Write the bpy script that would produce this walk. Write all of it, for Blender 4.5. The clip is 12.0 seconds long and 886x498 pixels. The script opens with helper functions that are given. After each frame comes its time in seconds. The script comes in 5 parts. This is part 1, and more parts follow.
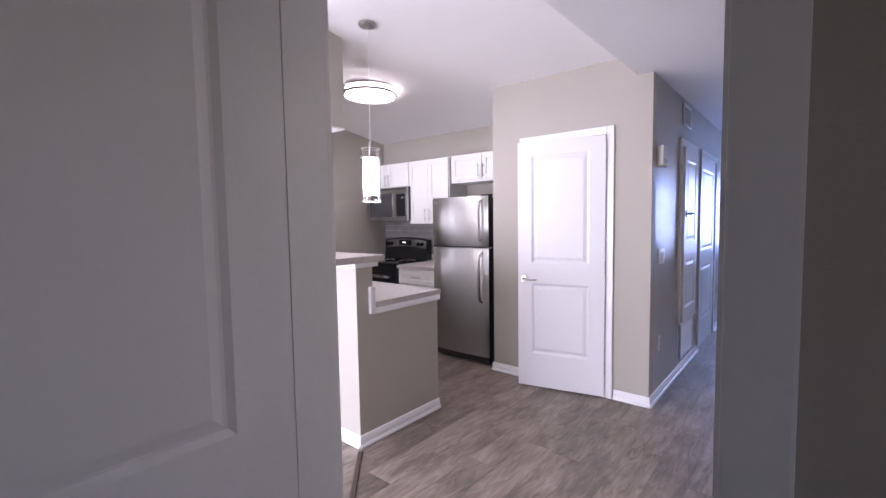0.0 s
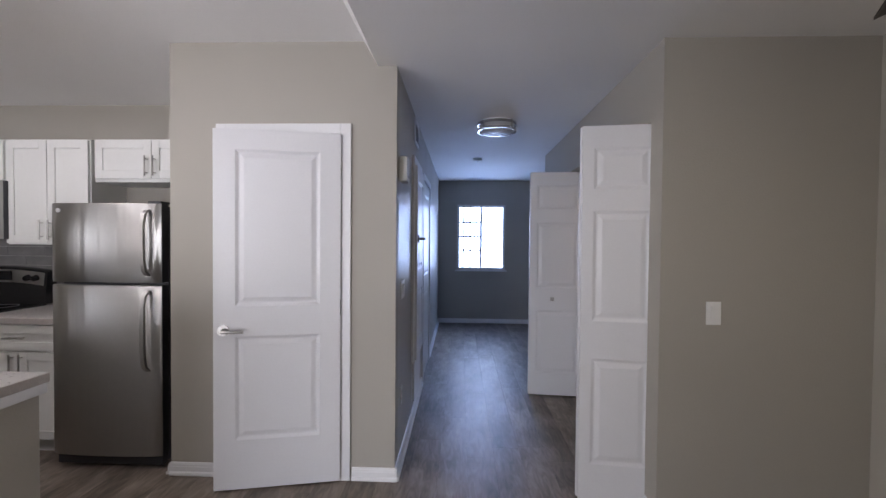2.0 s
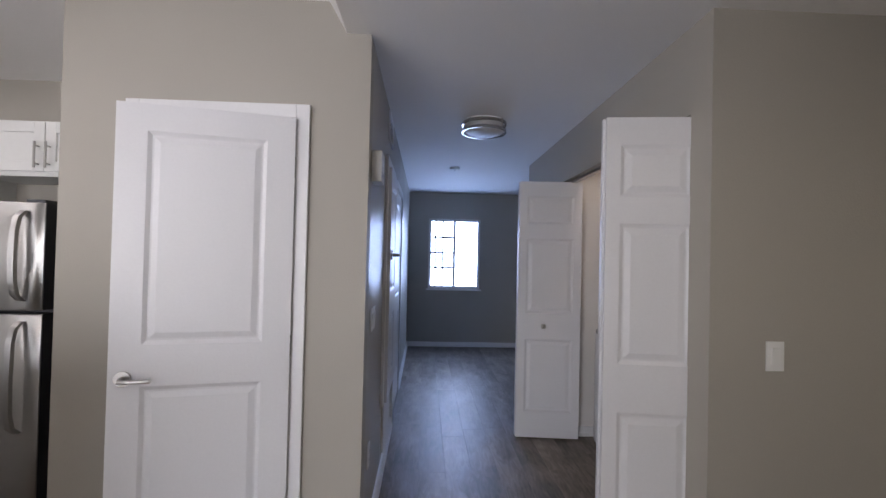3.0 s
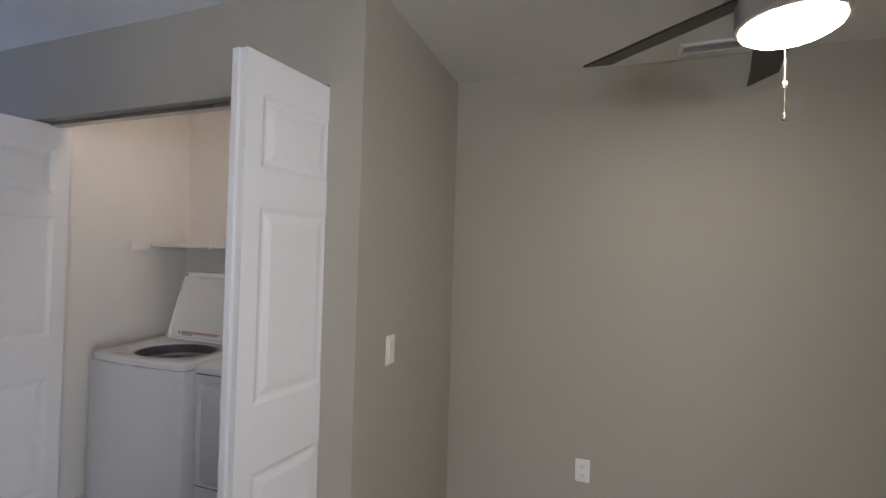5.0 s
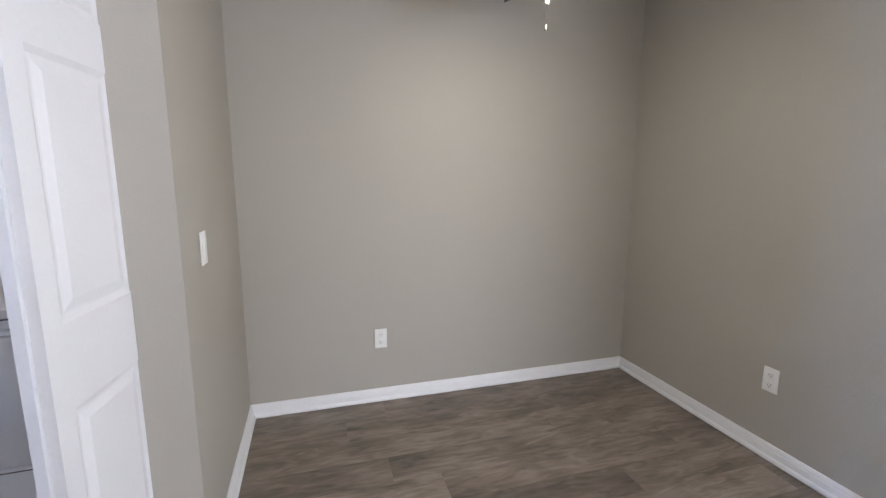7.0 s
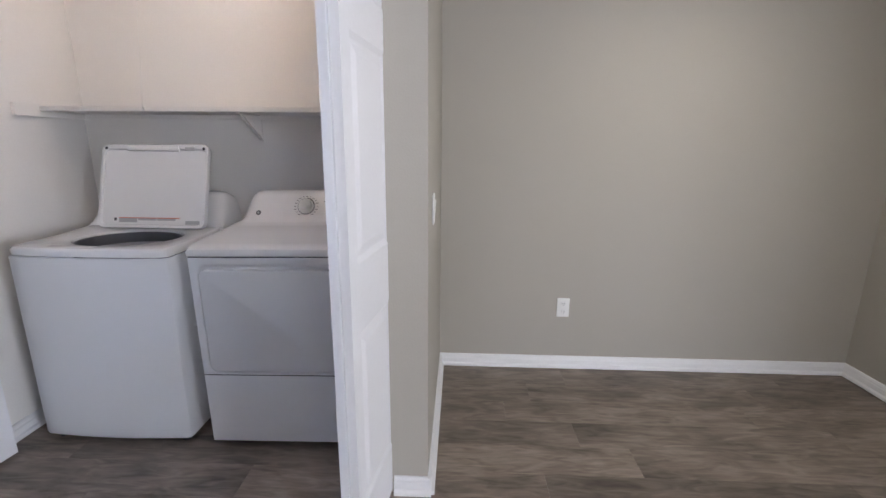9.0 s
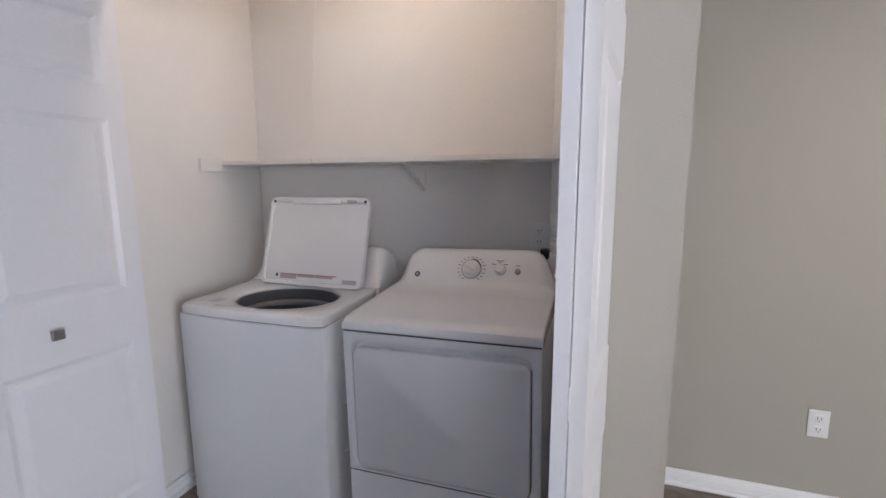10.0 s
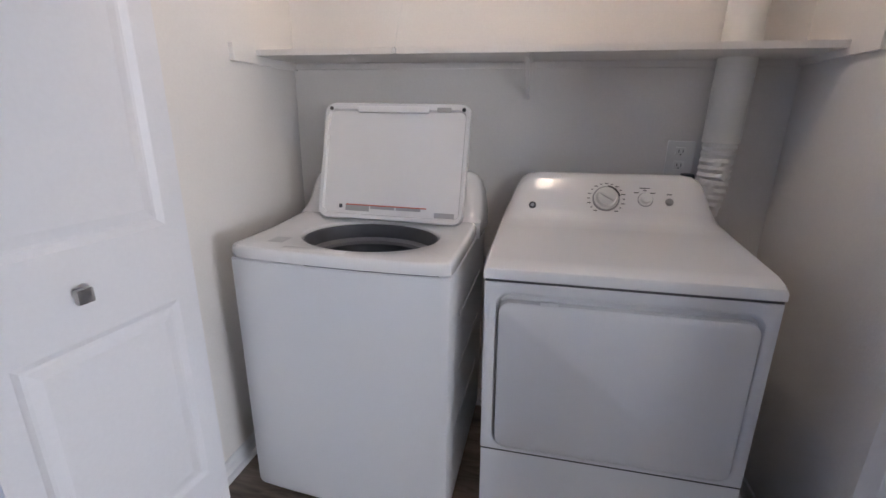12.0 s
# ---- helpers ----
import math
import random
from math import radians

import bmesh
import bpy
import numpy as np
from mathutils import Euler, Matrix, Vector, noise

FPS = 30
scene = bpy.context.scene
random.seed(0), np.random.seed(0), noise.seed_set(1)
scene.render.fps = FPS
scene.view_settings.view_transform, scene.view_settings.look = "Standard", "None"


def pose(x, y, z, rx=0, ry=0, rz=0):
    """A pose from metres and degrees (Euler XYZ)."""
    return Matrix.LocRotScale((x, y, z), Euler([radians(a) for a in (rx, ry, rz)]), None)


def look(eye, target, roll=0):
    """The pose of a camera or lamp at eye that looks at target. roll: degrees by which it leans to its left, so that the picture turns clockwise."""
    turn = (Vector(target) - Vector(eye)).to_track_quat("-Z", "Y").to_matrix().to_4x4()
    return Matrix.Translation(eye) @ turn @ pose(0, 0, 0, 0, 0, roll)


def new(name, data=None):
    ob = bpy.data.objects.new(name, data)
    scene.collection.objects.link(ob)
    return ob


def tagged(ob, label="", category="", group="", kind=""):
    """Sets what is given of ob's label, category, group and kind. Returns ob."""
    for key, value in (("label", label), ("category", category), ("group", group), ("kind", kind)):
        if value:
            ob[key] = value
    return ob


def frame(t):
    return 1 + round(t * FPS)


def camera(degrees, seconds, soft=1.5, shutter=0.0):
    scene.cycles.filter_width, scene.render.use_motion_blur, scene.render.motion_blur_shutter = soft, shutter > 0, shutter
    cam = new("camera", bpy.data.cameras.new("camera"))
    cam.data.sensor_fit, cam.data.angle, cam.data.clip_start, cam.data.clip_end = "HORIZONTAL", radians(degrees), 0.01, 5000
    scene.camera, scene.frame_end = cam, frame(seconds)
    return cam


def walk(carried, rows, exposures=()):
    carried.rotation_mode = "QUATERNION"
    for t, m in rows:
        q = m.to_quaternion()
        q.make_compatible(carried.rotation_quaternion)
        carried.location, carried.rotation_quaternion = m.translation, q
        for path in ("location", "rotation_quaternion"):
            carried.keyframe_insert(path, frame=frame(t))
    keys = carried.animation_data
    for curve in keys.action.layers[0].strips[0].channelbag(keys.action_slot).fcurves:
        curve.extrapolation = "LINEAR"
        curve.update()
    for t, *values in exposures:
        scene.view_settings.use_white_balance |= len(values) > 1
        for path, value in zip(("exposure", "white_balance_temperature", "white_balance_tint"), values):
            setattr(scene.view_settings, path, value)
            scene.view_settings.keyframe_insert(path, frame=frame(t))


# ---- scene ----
cam = camera(90.3, 12.0)
PATH = [
    (0, (0.89, -3.421, 1.422), (-0.39, -1.89, 1.288), -0.9),
    (0.5, (0.658, -3.212, 1.414), (-0.397, -1.516, 1.312), -0.5),
    (1, (0.494, -3.01, 1.4), (-0.25, -1.158, 1.285), 0.0),
    (1.5, (0.388, -2.814, 1.431), (0.037, -0.847, 1.347), 0.4),
    (2, (0.378, -2.576, 1.437), (0.299, -0.578, 1.393), 0.5),
    (2.5, (0.341, -2.309, 1.464), (0.327, -0.309, 1.486), 0.7),
    (2.7, (0.307, -2.19, 1.449), (0.308, -0.191, 1.477), 1.0),
    (4.3, (0.130, -1.309, 1.438), (1.385, 0.248, 1.470), 1.5),
    (4.5, (0.090, -1.230, 1.458), (1.583, 0.100, 1.486), 1.8),
    (5, (0.040, -1.126, 1.472), (1.920, -0.447, 1.493), 1.7),
    (5.5, (0.061, -1.029, 1.488), (2.06, -0.995, 1.554), 0.4),
    (6, (0.09, -0.908, 1.459), (2.059, -1.255, 1.504), -0.1),
    (6.5, (0.033, -0.77, 1.367), (1.952, -1.309, 1.202), 0.2),
    (6.7, (0.002, -0.735, 1.349), (1.895, -1.32, 1.074), 0.2),
    (8.3, (-0.286, -0.629, 1.296), (1.607, -1.014, 0.778), 1.7),
    (8.5, (-0.23, -0.586, 1.304), (1.684, -0.837, 0.781), 1.7),
    (9, (-0.069, -0.433, 1.327), (1.875, -0.363, 0.862), 0.5),
    (9.5, (0.108, -0.306, 1.34), (2.031, 0.082, 0.95), -0.0),
    (10, (0.331, -0.144, 1.376), (2.203, 0.492, 1.078), -0.3),
    (10.5, (0.458, 0.045, 1.366), (2.298, 0.777, 1.084), 0.1),
    (11, (0.514, 0.238, 1.371), (2.415, 0.793, 1.089), 0.3),
    (11.5, (0.53, 0.38, 1.328), (2.416, 0.902, 0.914), 0.9),
    (12, (0.549, 0.527, 1.282), (2.411, 0.955, 0.692), 0.9),
]
walk(cam, [(t, look(eye, target, roll)) for t, eye, target, roll in PATH],
     [(0.0, 1.32, 6250, 33), (0.5, 1.0, 6300, 28), (1.0, 0.78, 6400, 23), (1.5, 0.62, 6500, 21), (2.7, 0.5, 6600, 20), (4.3, 0.35, 6950, 18), (5.0, 0.8, 6650, 16),
      (5.5, 1.3, 6550, 15), (6.7, 1.62, 6250, 17), (8.5, 1.58, 6200, 18), (9.5, 1.4, 6250, 18), (11.0, 1.42, 6400, 18), (12.0, 1.6, 6350, 18)])

# ---- world and light ----
world = bpy.data.worlds.new("sky")
scene.world = world
world.use_nodes = True
wn = world.node_tree.nodes
sky = wn.new("ShaderNodeTexSky")
sky.sky_type, sky.sun_disc = "NISHITA", False
sky.sun_elevation, sky.sun_rotation = radians(48), radians(200)
wn["Background"].inputs[1].default_value = 0.15
world.node_tree.links.new(sky.outputs[0], wn["Background"].inputs[0])
sun = new("sun", bpy.data.lights.new("sun", "SUN"))
sun.data.energy, sun.data.angle, sun.data.color = 4.0, radians(0.5), (1, 0.96, 0.9)
sun.matrix_world = look((0, 0, 30), (12, 26, 0))


def area_lamp(name, eye, target, w, h, power, colour):
    ob = new(name, bpy.data.lights.new(name, "AREA"))
    ob.data.shape, ob.data.size, ob.data.size_y = "RECTANGLE", w, h
    ob.data.energy, ob.data.color = power, colour
    ob.matrix_world = look(eye, target)
    return ob


area_lamp("window_daylight", (0.73, 5.12, 1.48), (0.73, 0, 1.2), 0.78, 1.04, 18, (0.31, 0.52, 1.0))
# Added fill lamp in an unseen east opening; it brightens the open door.
area_lamp("room_fill", (2.44, -4.25, 1.5), (0, -4.1, 1.3), 0.95, 0.95, 0.8, (1.0, 0.90, 0.70))
area_lamp("living_daylight", (-2.7, -6.02, 1.15), (-2.7, 0, 1.1), 3.0, 2.05, 112, (0.86, 0.935, 1.0))
# Fill lamp added in an unseen west opening, to lift dryer and nook.
area_lamp("west_fill", (-6.52, -4.3, 1.25), (0, -3.2, 1.1), 2.4, 1.9, 92, (0.88, 0.945, 1.0))

# ---- materials ----


def mat(name, colour, rough=0.5, metal=0.0, bump=0.0, scale=40.0, vary=0.06, coat=0.0, detail=4.0, big=1.5):
    """Principled surface with colour variation at two scales and a fine relief."""
    m = bpy.data.materials.new(name)
    m.use_nodes = True
    n, l = m.node_tree.nodes, m.node_tree.links
    b = n["Principled BSDF"]
    b.inputs["Roughness"].default_value, b.inputs["Metallic"].default_value = rough, metal
    b.inputs["Coat Weight"].default_value = coat
    co = n.new("ShaderNodeTexCoord")
    fine, wide = n.new("ShaderNodeTexNoise"), n.new("ShaderNodeTexNoise")
    fine.inputs["Scale"].default_value, fine.inputs["Detail"].default_value = scale, detail
    wide.inputs["Scale"].default_value, wide.inputs["Detail"].default_value = big, 3
    for t in (fine, wide):
        l.new(co.outputs["Object"], t.inputs["Vector"])
    add = n.new("ShaderNodeMath")
    add.operation = "ADD"
    l.new(fine.outputs[0], add.inputs[0])
    l.new(wide.outputs[0], add.inputs[1])
    rng = n.new("ShaderNodeMapRange")
    rng.inputs["From Min"].default_value, rng.inputs["From Max"].default_value = 0.6, 1.4
    rng.inputs["To Min"].default_value, rng.inputs["To Max"].default_value = 1 - vary, 1 + vary
    l.new(add.outputs[0], rng.inputs["Value"])
    mul = n.new("ShaderNodeVectorMath")
    mul.operation = "SCALE"
    mul.inputs[0].default_value = colour
    l.new(rng.outputs[0], mul.inputs["Scale"])
    l.new(mul.outputs[0], b.inputs["Base Color"])
    rr = n.new("ShaderNodeMapRange")
    rr.inputs["From Min"].default_value, rr.inputs["From Max"].default_value = 0.3, 0.7
    spread = min(vary * 2, 0.06)
    rr.inputs["To Min"].default_value, rr.inputs["To Max"].default_value = max(rough - spread, 0.02), min(rough + spread, 1)
    l.new(wide.outputs[0], rr.inputs["Value"])
    l.new(rr.outputs[0], b.inputs["Roughness"])
    if bump:
        bp = n.new("ShaderNodeBump")
        bp.inputs["Strength"].default_value, bp.inputs["Distance"].default_value = bump, 0.004
        l.new(fine.outputs[0], bp.inputs["Height"])
        l.new(bp.outputs[0], b.inputs["Normal"])
    return m


def lamp_mat(name, colour, strength):
    m = bpy.data.materials.new(name)
    m.use_nodes = True
    b = m.node_tree.nodes["Principled BSDF"]
    b.inputs["Base Color"].default_value = (0.9, 0.9, 0.88, 1)
    b.inputs["Emission Color"].default_value = (*colour, 1)
    b.inputs["Emission Strength"].default_value = strength
    return m


def glass_mat(name, rough=0.0, colour=(1, 1, 1)):
    m = bpy.data.materials.new(name)
    m.use_nodes = True
    b = m.node_tree.nodes["Principled BSDF"]
    b.inputs["Base Color"].default_value = (*colour, 1)
    b.inputs["Transmission Weight"].default_value = 1
    b.inputs["Roughness"].default_value, b.inputs["IOR"].default_value = rough, 1.45
    return m


def plank_mat():
    m = bpy.data.materials.new("vinyl_plank")
    m.use_nodes = True
    n, l = m.node_tree.nodes, m.node_tree.links
    b = n["Principled BSDF"]
    co, info = n.new("ShaderNodeTexCoord"), n.new("ShaderNodeObjectInfo")
    shift = n.new("ShaderNodeVectorMath")
    shift.operation = "MULTIPLY_ADD"
    comb = n.new("ShaderNodeCombineXYZ")
    for i in range(3):
        l.new(info.outputs["Random"], comb.inputs[i])
    l.new(comb.outputs[0], shift.inputs[0])
    shift.inputs[1].default_value = (17, 31, 5)
    l.new(co.outputs["Object"], shift.inputs[2])
    mp = n.new("ShaderNodeMapping")
    mp.inputs["Scale"].default_value = (12, 2.3, 8)
    l.new(shift.outputs[0], mp.inputs["Vector"])
    grain = n.new("ShaderNodeTexNoise")
    grain.inputs["Scale"].default_value, grain.inputs["Detail"].default_value = 2.2, 8
    grain.inputs["Distortion"].default_value = 1.5
    l.new(mp.outputs[0], grain.inputs["Vector"])
    mp2 = n.new("ShaderNodeMapping")
    mp2.inputs["Scale"].default_value = (4.2, 1.5, 2)
    l.new(shift.outputs[0], mp2.inputs["Vector"])
    wide = n.new("ShaderNodeTexNoise")
    wide.inputs["Scale"].default_value, wide.inputs["Detail"].default_value = 1.8, 6
    l.new(mp2.outputs[0], wide.inputs["Vector"])
    mix = n.new("ShaderNodeMath")
    mix.operation = "MULTIPLY_ADD"
    mix.inputs[1].default_value = 0.55
    l.new(wide.outputs[0], mix.inputs[0])
    half = n.new("ShaderNodeMath")
    half.operation = "MULTIPLY"
    half.inputs[1].default_value = 0.5
    l.new(grain.outputs[0], half.inputs[0])
    l.new(half.outputs[0], mix.inputs[2])
    ramp = n.new("ShaderNodeValToRGB")
    e = ramp.color_ramp.elements
    e[0].position, e[0].color = 0.36, (0.092, 0.072, 0.058, 1)
    e[1].position, e[1].color = 0.70, (0.345, 0.285, 0.238, 1)
    mid = e.new(0.52)
    mid.color = (0.205, 0.166, 0.137, 1)
    l.new(mix.outputs[0], ramp.inputs[0])
    tone = n.new("ShaderNodeMapRange")
    tone.inputs["To Min"].default_value, tone.inputs["To Max"].default_value = 0.80, 1.18
    l.new(info.outputs["Random"], tone.inputs["Value"])
    mul = n.new("ShaderNodeVectorMath")
    mul.operation = "SCALE"
    l.new(ramp.outputs[0], mul.inputs[0])
    l.new(tone.outputs[0], mul.inputs["Scale"])
    l.new(mul.outputs[0], b.inputs["Base Color"])
    rr = n.new("ShaderNodeMapRange")
    b.inputs["Specular IOR Level"].default_value = 0.5
    rr.inputs["To Min"].default_value, rr.inputs["To Max"].default_value = 0.34, 0.50
    l.new(grain.outputs[0], rr.inputs["Value"])
    l.new(rr.outputs[0], b.inputs["Roughness"])
    bp = n.new("ShaderNodeBump")
    bp.inputs["Strength"].default_value, bp.inputs["Distance"].default_value = 0.12, 0.003
    l.new(grain.outputs[0], bp.inputs["Height"])
    l.new(bp.outputs[0], b.inputs["Normal"])
    return m


def steel_mat(name, colour=(0.44, 0.435, 0.425), rough=0.36):
    """Brushed steel: long vertical brush marks in the roughness and relief."""
    m = mat(name, colour, rough, 1.0, vary=0.03)
    n, l = m.node_tree.nodes, m.node_tree.links
    b = n["Principled BSDF"]
    b.inputs["Anisotropic"].default_value = 0.85
    tan = n.new("ShaderNodeTangent")
    tan.direction_type, tan.axis = "RADIAL", "Z"
    l.new(tan.outputs[0], b.inputs["Tangent"])
    b.inputs["Anisotropic Rotation"].default_value = 0.25
    co, mp, tx, bp = (n.new("ShaderNodeTexCoord"), n.new("ShaderNodeMapping"), n.new("ShaderNodeTexNoise"), n.new("ShaderNodeBump"))
    mp.inputs["Scale"].default_value = (4.5, 4.5, 0.12)
    tx.inputs["Scale"].default_value, tx.inputs["Detail"].default_value = 3, 2
    l.new(co.outputs["Object"], mp.inputs["Vector"])
    l.new(mp.outputs[0], tx.inputs["Vector"])
    bp.inputs["Strength"].default_value, bp.inputs["Distance"].default_value = 0.12, 0.03
    l.new(tx.outputs[0], bp.inputs["Height"])
    l.new(bp.outputs[0], b.inputs["Normal"])
    return m


WALL = mat("greige_wall_paint", (0.410, 0.384, 0.336), 0.60, bump=0.2, scale=150, vary=0.025, detail=2)
HALLWALL = mat("semi_gloss_hall_paint", (0.400, 0.376, 0.338), 0.38, bump=0.3, scale=120, vary=0.025, detail=2)
CEIL = mat("ceiling_paint", (0.82, 0.81, 0.80), 0.8, bump=0.3, scale=110, vary=0.03)
CLOSET = mat("closet_paint", (0.78, 0.755, 0.725), 0.6, bump=0.15, scale=120, vary=0.03)
WHITE = mat("white_trim_paint", (0.78, 0.78, 0.79), 0.36, bump=0.05, scale=60, vary=0.025)
DOORW = mat("white_door_paint", (0.77, 0.77, 0.79), 0.38, bump=0.08, scale=90, vary=0.025)
CABW = mat("white_cabinet_paint", (0.76, 0.76, 0.74), 0.35, vary=0.02)
ENAMEL = mat("white_enamel", (0.82, 0.815, 0.815), 0.13, vary=0.006, coat=0.3, big=0.6)
ENAMEL2 = mat("grey_white_enamel", (0.77, 0.775, 0.79), 0.3, vary=0.006, big=0.5)
PLANK = plank_mat()
SUB = mat("subfloor_joint", (0.05, 0.04, 0.035), 0.8, vary=0.1)
STEEL = steel_mat("brushed_steel")
NICKEL = mat("satin_nickel", (0.45, 0.435, 0.415), 0.3, 1.0, vary=0.03)
CHROME = mat("chrome", (0.75, 0.75, 0.75), 0.08, 1.0, vary=0.02)
BLACK = mat("black_enamel", (0.012, 0.012, 0.014), 0.18, vary=0.1)
DARK = mat("dark_grey_metal", (0.035, 0.036, 0.042), 0.4, vary=0.1)
BGLASS = mat("black_glass", (0.008, 0.008, 0.01), 0.05, vary=0.05)
SMOKE = mat("smoked_glass", (0.05, 0.05, 0.055), 0.12, vary=0.05)
RINGM = mat("dark_nickel_ring", (0.42, 0.41, 0.40), 0.2, 1.0, vary=0.03)
QUARTZ = mat("speckled_laminate", (0.58, 0.55, 0.53), 0.32, bump=0.02, scale=260, vary=0.12, big=60)
EDGE = mat("laminate_edge", (0.45, 0.41, 0.39), 0.4, bump=0.03, scale=180, vary=0.16, big=30)
TILE = mat("grey_glass_tile", (0.23, 0.22, 0.22), 0.22, vary=0.22, scale=9, big=5)
GROUT = mat("grout", (0.42, 0.41, 0.39), 0.9, vary=0.05)
PLASTIC = mat("white_plastic", (0.80, 0.80, 0.78), 0.32, vary=0.02)
GREYPL = mat("grey_plastic", (0.30, 0.30, 0.31), 0.4, vary=0.05)
BLADE = mat("dark_stained_blade", (0.030, 0.026, 0.023), 0.42, bump=0.05, scale=30, vary=0.2)
STRIP = mat("dark_transition_strip", (0.055, 0.033, 0.028), 0.5, vary=0.15)
TUB = mat("tub_steel", (0.15, 0.155, 0.17), 0.5, 0.3, vary=0.1)
FOIL = mat("white_duct_film", (0.76, 0.75, 0.71), 0.42, bump=0.1, scale=60, vary=0.03)
FOIL2 = mat("crinkled_foil", (0.80, 0.80, 0.78), 0.28, 0.45, bump=0.6, scale=50, vary=0.08)
INK = mat("grey_print", (0.07, 0.07, 0.075), 0.6, vary=0.05)
REDINK = mat("red_print", (0.62, 0.16, 0.12), 0.6, vary=0.05)
LABEL = mat("printed_label", (0.40, 0.40, 0.41), 0.6, vary=0.05)
# Paler nickel copy: lamp glare and ceiling reflection are put into its colour.
COLLAR = mat("glare_lit_nickel", (0.74, 0.72, 0.69), 0.44, 1.0, vary=0.04)
BRASS = mat("aged_steel_bracket", (0.26, 0.24, 0.21), 0.4, 0.9, vary=0.08)
GLASS = glass_mat("clear_glass")
WATERM = lamp_mat("lit_shade", (1.0, 0.97, 0.93), 7.0)
KITLENS = lamp_mat("lit_kitchen_diffuser", (1.0, 0.98, 0.96), 6.5)
FANLENS = lamp_mat("lit_fan_diffuser", (1.0, 0.955, 0.77), 21.0)
BULB = lamp_mat("closet_bulb", (1.0, 0.84, 0.68), 64.0)
OFFLENS = mat("frosted_diffuser", (0.50, 0.50, 0.50), 0.5, vary=0.03)
DISPLAY = lamp_mat("clock_digits", (0.75, 0.9, 1.0), 1.5)

# ---- mesh helpers ----


def box(bm, x0, x1, y0, y1, z0, z1, bevel=0.0, seg=2):
    m = Matrix.LocRotScale(((x0 + x1) / 2, (y0 + y1) / 2, (z0 + z1) / 2), None, (abs(x1 - x0), abs(y1 - y0), abs(z1 - z0)))
    made = bmesh.ops.create_cube(bm, size=1, matrix=m)["verts"]
    if bevel:
        edges = list({e for v in made for e in v.link_edges})
        bmesh.ops.bevel(bm, geom=edges, offset=bevel, segments=seg, affect="EDGES", profile=0.7)
    return bm


def cyl(bm, p, q, r, r2=None, seg=24, caps=True):
    p, q = Vector(p), Vector(q)
    d = q - p
    m = Matrix.Translation((p + q) / 2) @ d.to_track_quat("Z", "Y").to_matrix().to_4x4()
    bmesh.ops.create_cone(bm, cap_ends=caps, segments=seg, radius1=r, radius2=r if r2 is None else r2, depth=d.length, matrix=m)
    return bm


def lathe(bm, profile, centre, seg=40, m=None):
    """Turns a profile of (radius, height) round the z axis through centre."""
    m = m or Matrix.Identity(4)
    rings = []
    for r, z in profile:
        if r < 1e-5:
            rings.append([bm.verts.new(m @ Vector((centre[0], centre[1], centre[2] + z)))])
        else:
            rings.append([bm.verts.new(m @ Vector((centre[0] + r * math.cos(2 * math.pi * i / seg), centre[1] + r * math.sin(2 * math.pi * i / seg), centre[2] + z))) for i in range(seg)])
    for a, b in zip(rings, rings[1:]):
        for i in range(seg):
            j = (i + 1) % seg
            if len(a) == 1 and len(b) > 1:
                bm.faces.new((a[0], b[j], b[i]))
            elif len(b) == 1 and len(a) > 1:
                bm.faces.new((a[i], a[j], b[0]))
            elif len(a) > 1:
                bm.faces.new((a[i], a[j], b[j], b[i]))
    return bm


def tube(bm, points, r, seg=10):
    """A round bar along a path."""
    pts = [Vector(p) for p in points]
    rings = []
    for i, p in enumerate(pts):
        d = (pts[min(i + 1, len(pts) - 1)] - pts[max(i - 1, 0)]).normalized()
        q = d.to_track_quat("Z", "Y")
        rings.append([bm.verts.new(p + q @ Vector((r * math.cos(2 * math.pi * k / seg), r * math.sin(2 * math.pi * k / seg), 0))) for k in range(seg)])
    for a, b in zip(rings, rings[1:]):
        for k in range(seg):
            bm.faces.new((a[k], a[(k + 1) % seg], b[(k + 1) % seg], b[k]))
    bm.faces.new(rings[0][::-1])
    bm.faces.new(rings[-1])
    return bm


def loft(bm, sections, close=True):
    """Skins a list of equally long point loops."""
    rings = [[bm.verts.new(p) for p in s] for s in sections]
    n = len(rings[0])
    for a, b in zip(rings, rings[1:]):
        for k in range(n if close else n - 1):
            bm.faces.new((a[k], a[(k + 1) % n], b[(k + 1) % n], b[k]))
    if close:
        bm.faces.new(rings[0][::-1])
        bm.faces.new(rings[-1])
    return bm


def mesh_of(name, bm, material, smooth=False):
    bmesh.ops.recalc_face_normals(bm, faces=bm.faces)
    me = bpy.data.meshes.new(name)
    bm.to_mesh(me)
    bm.free()
    me.materials.append(material)
    if smooth:
        me.shade_smooth()
        me.set_sharp_from_angle(angle=radians(38))
    return me


def part(name, bm, material, parent, label="", smooth=True):
    ob = new(name, mesh_of(name, bm, material, smooth))
    ob.parent = parent
    if label:
        tagged(ob, label)
    return ob


def thing(name, label, category, at=(0, 0, 0), turn=0.0, group="", kind=""):
    ob = new(name)
    ob.empty_display_size = 0.1
    ob.matrix_basis = pose(*at, 0, 0, turn)
    return tagged(ob, label, category, group, kind)


def solid(name, bm, material, label, category, kind="structure", smooth=False, group=""):
    return tagged(new(name, mesh_of(name, bm, material, smooth)), label, category, group, kind)


def B():
    return bmesh.new()


def boxes(*rows):
    bm = B()
    for r in rows:
        box(bm, *r)
    return bm


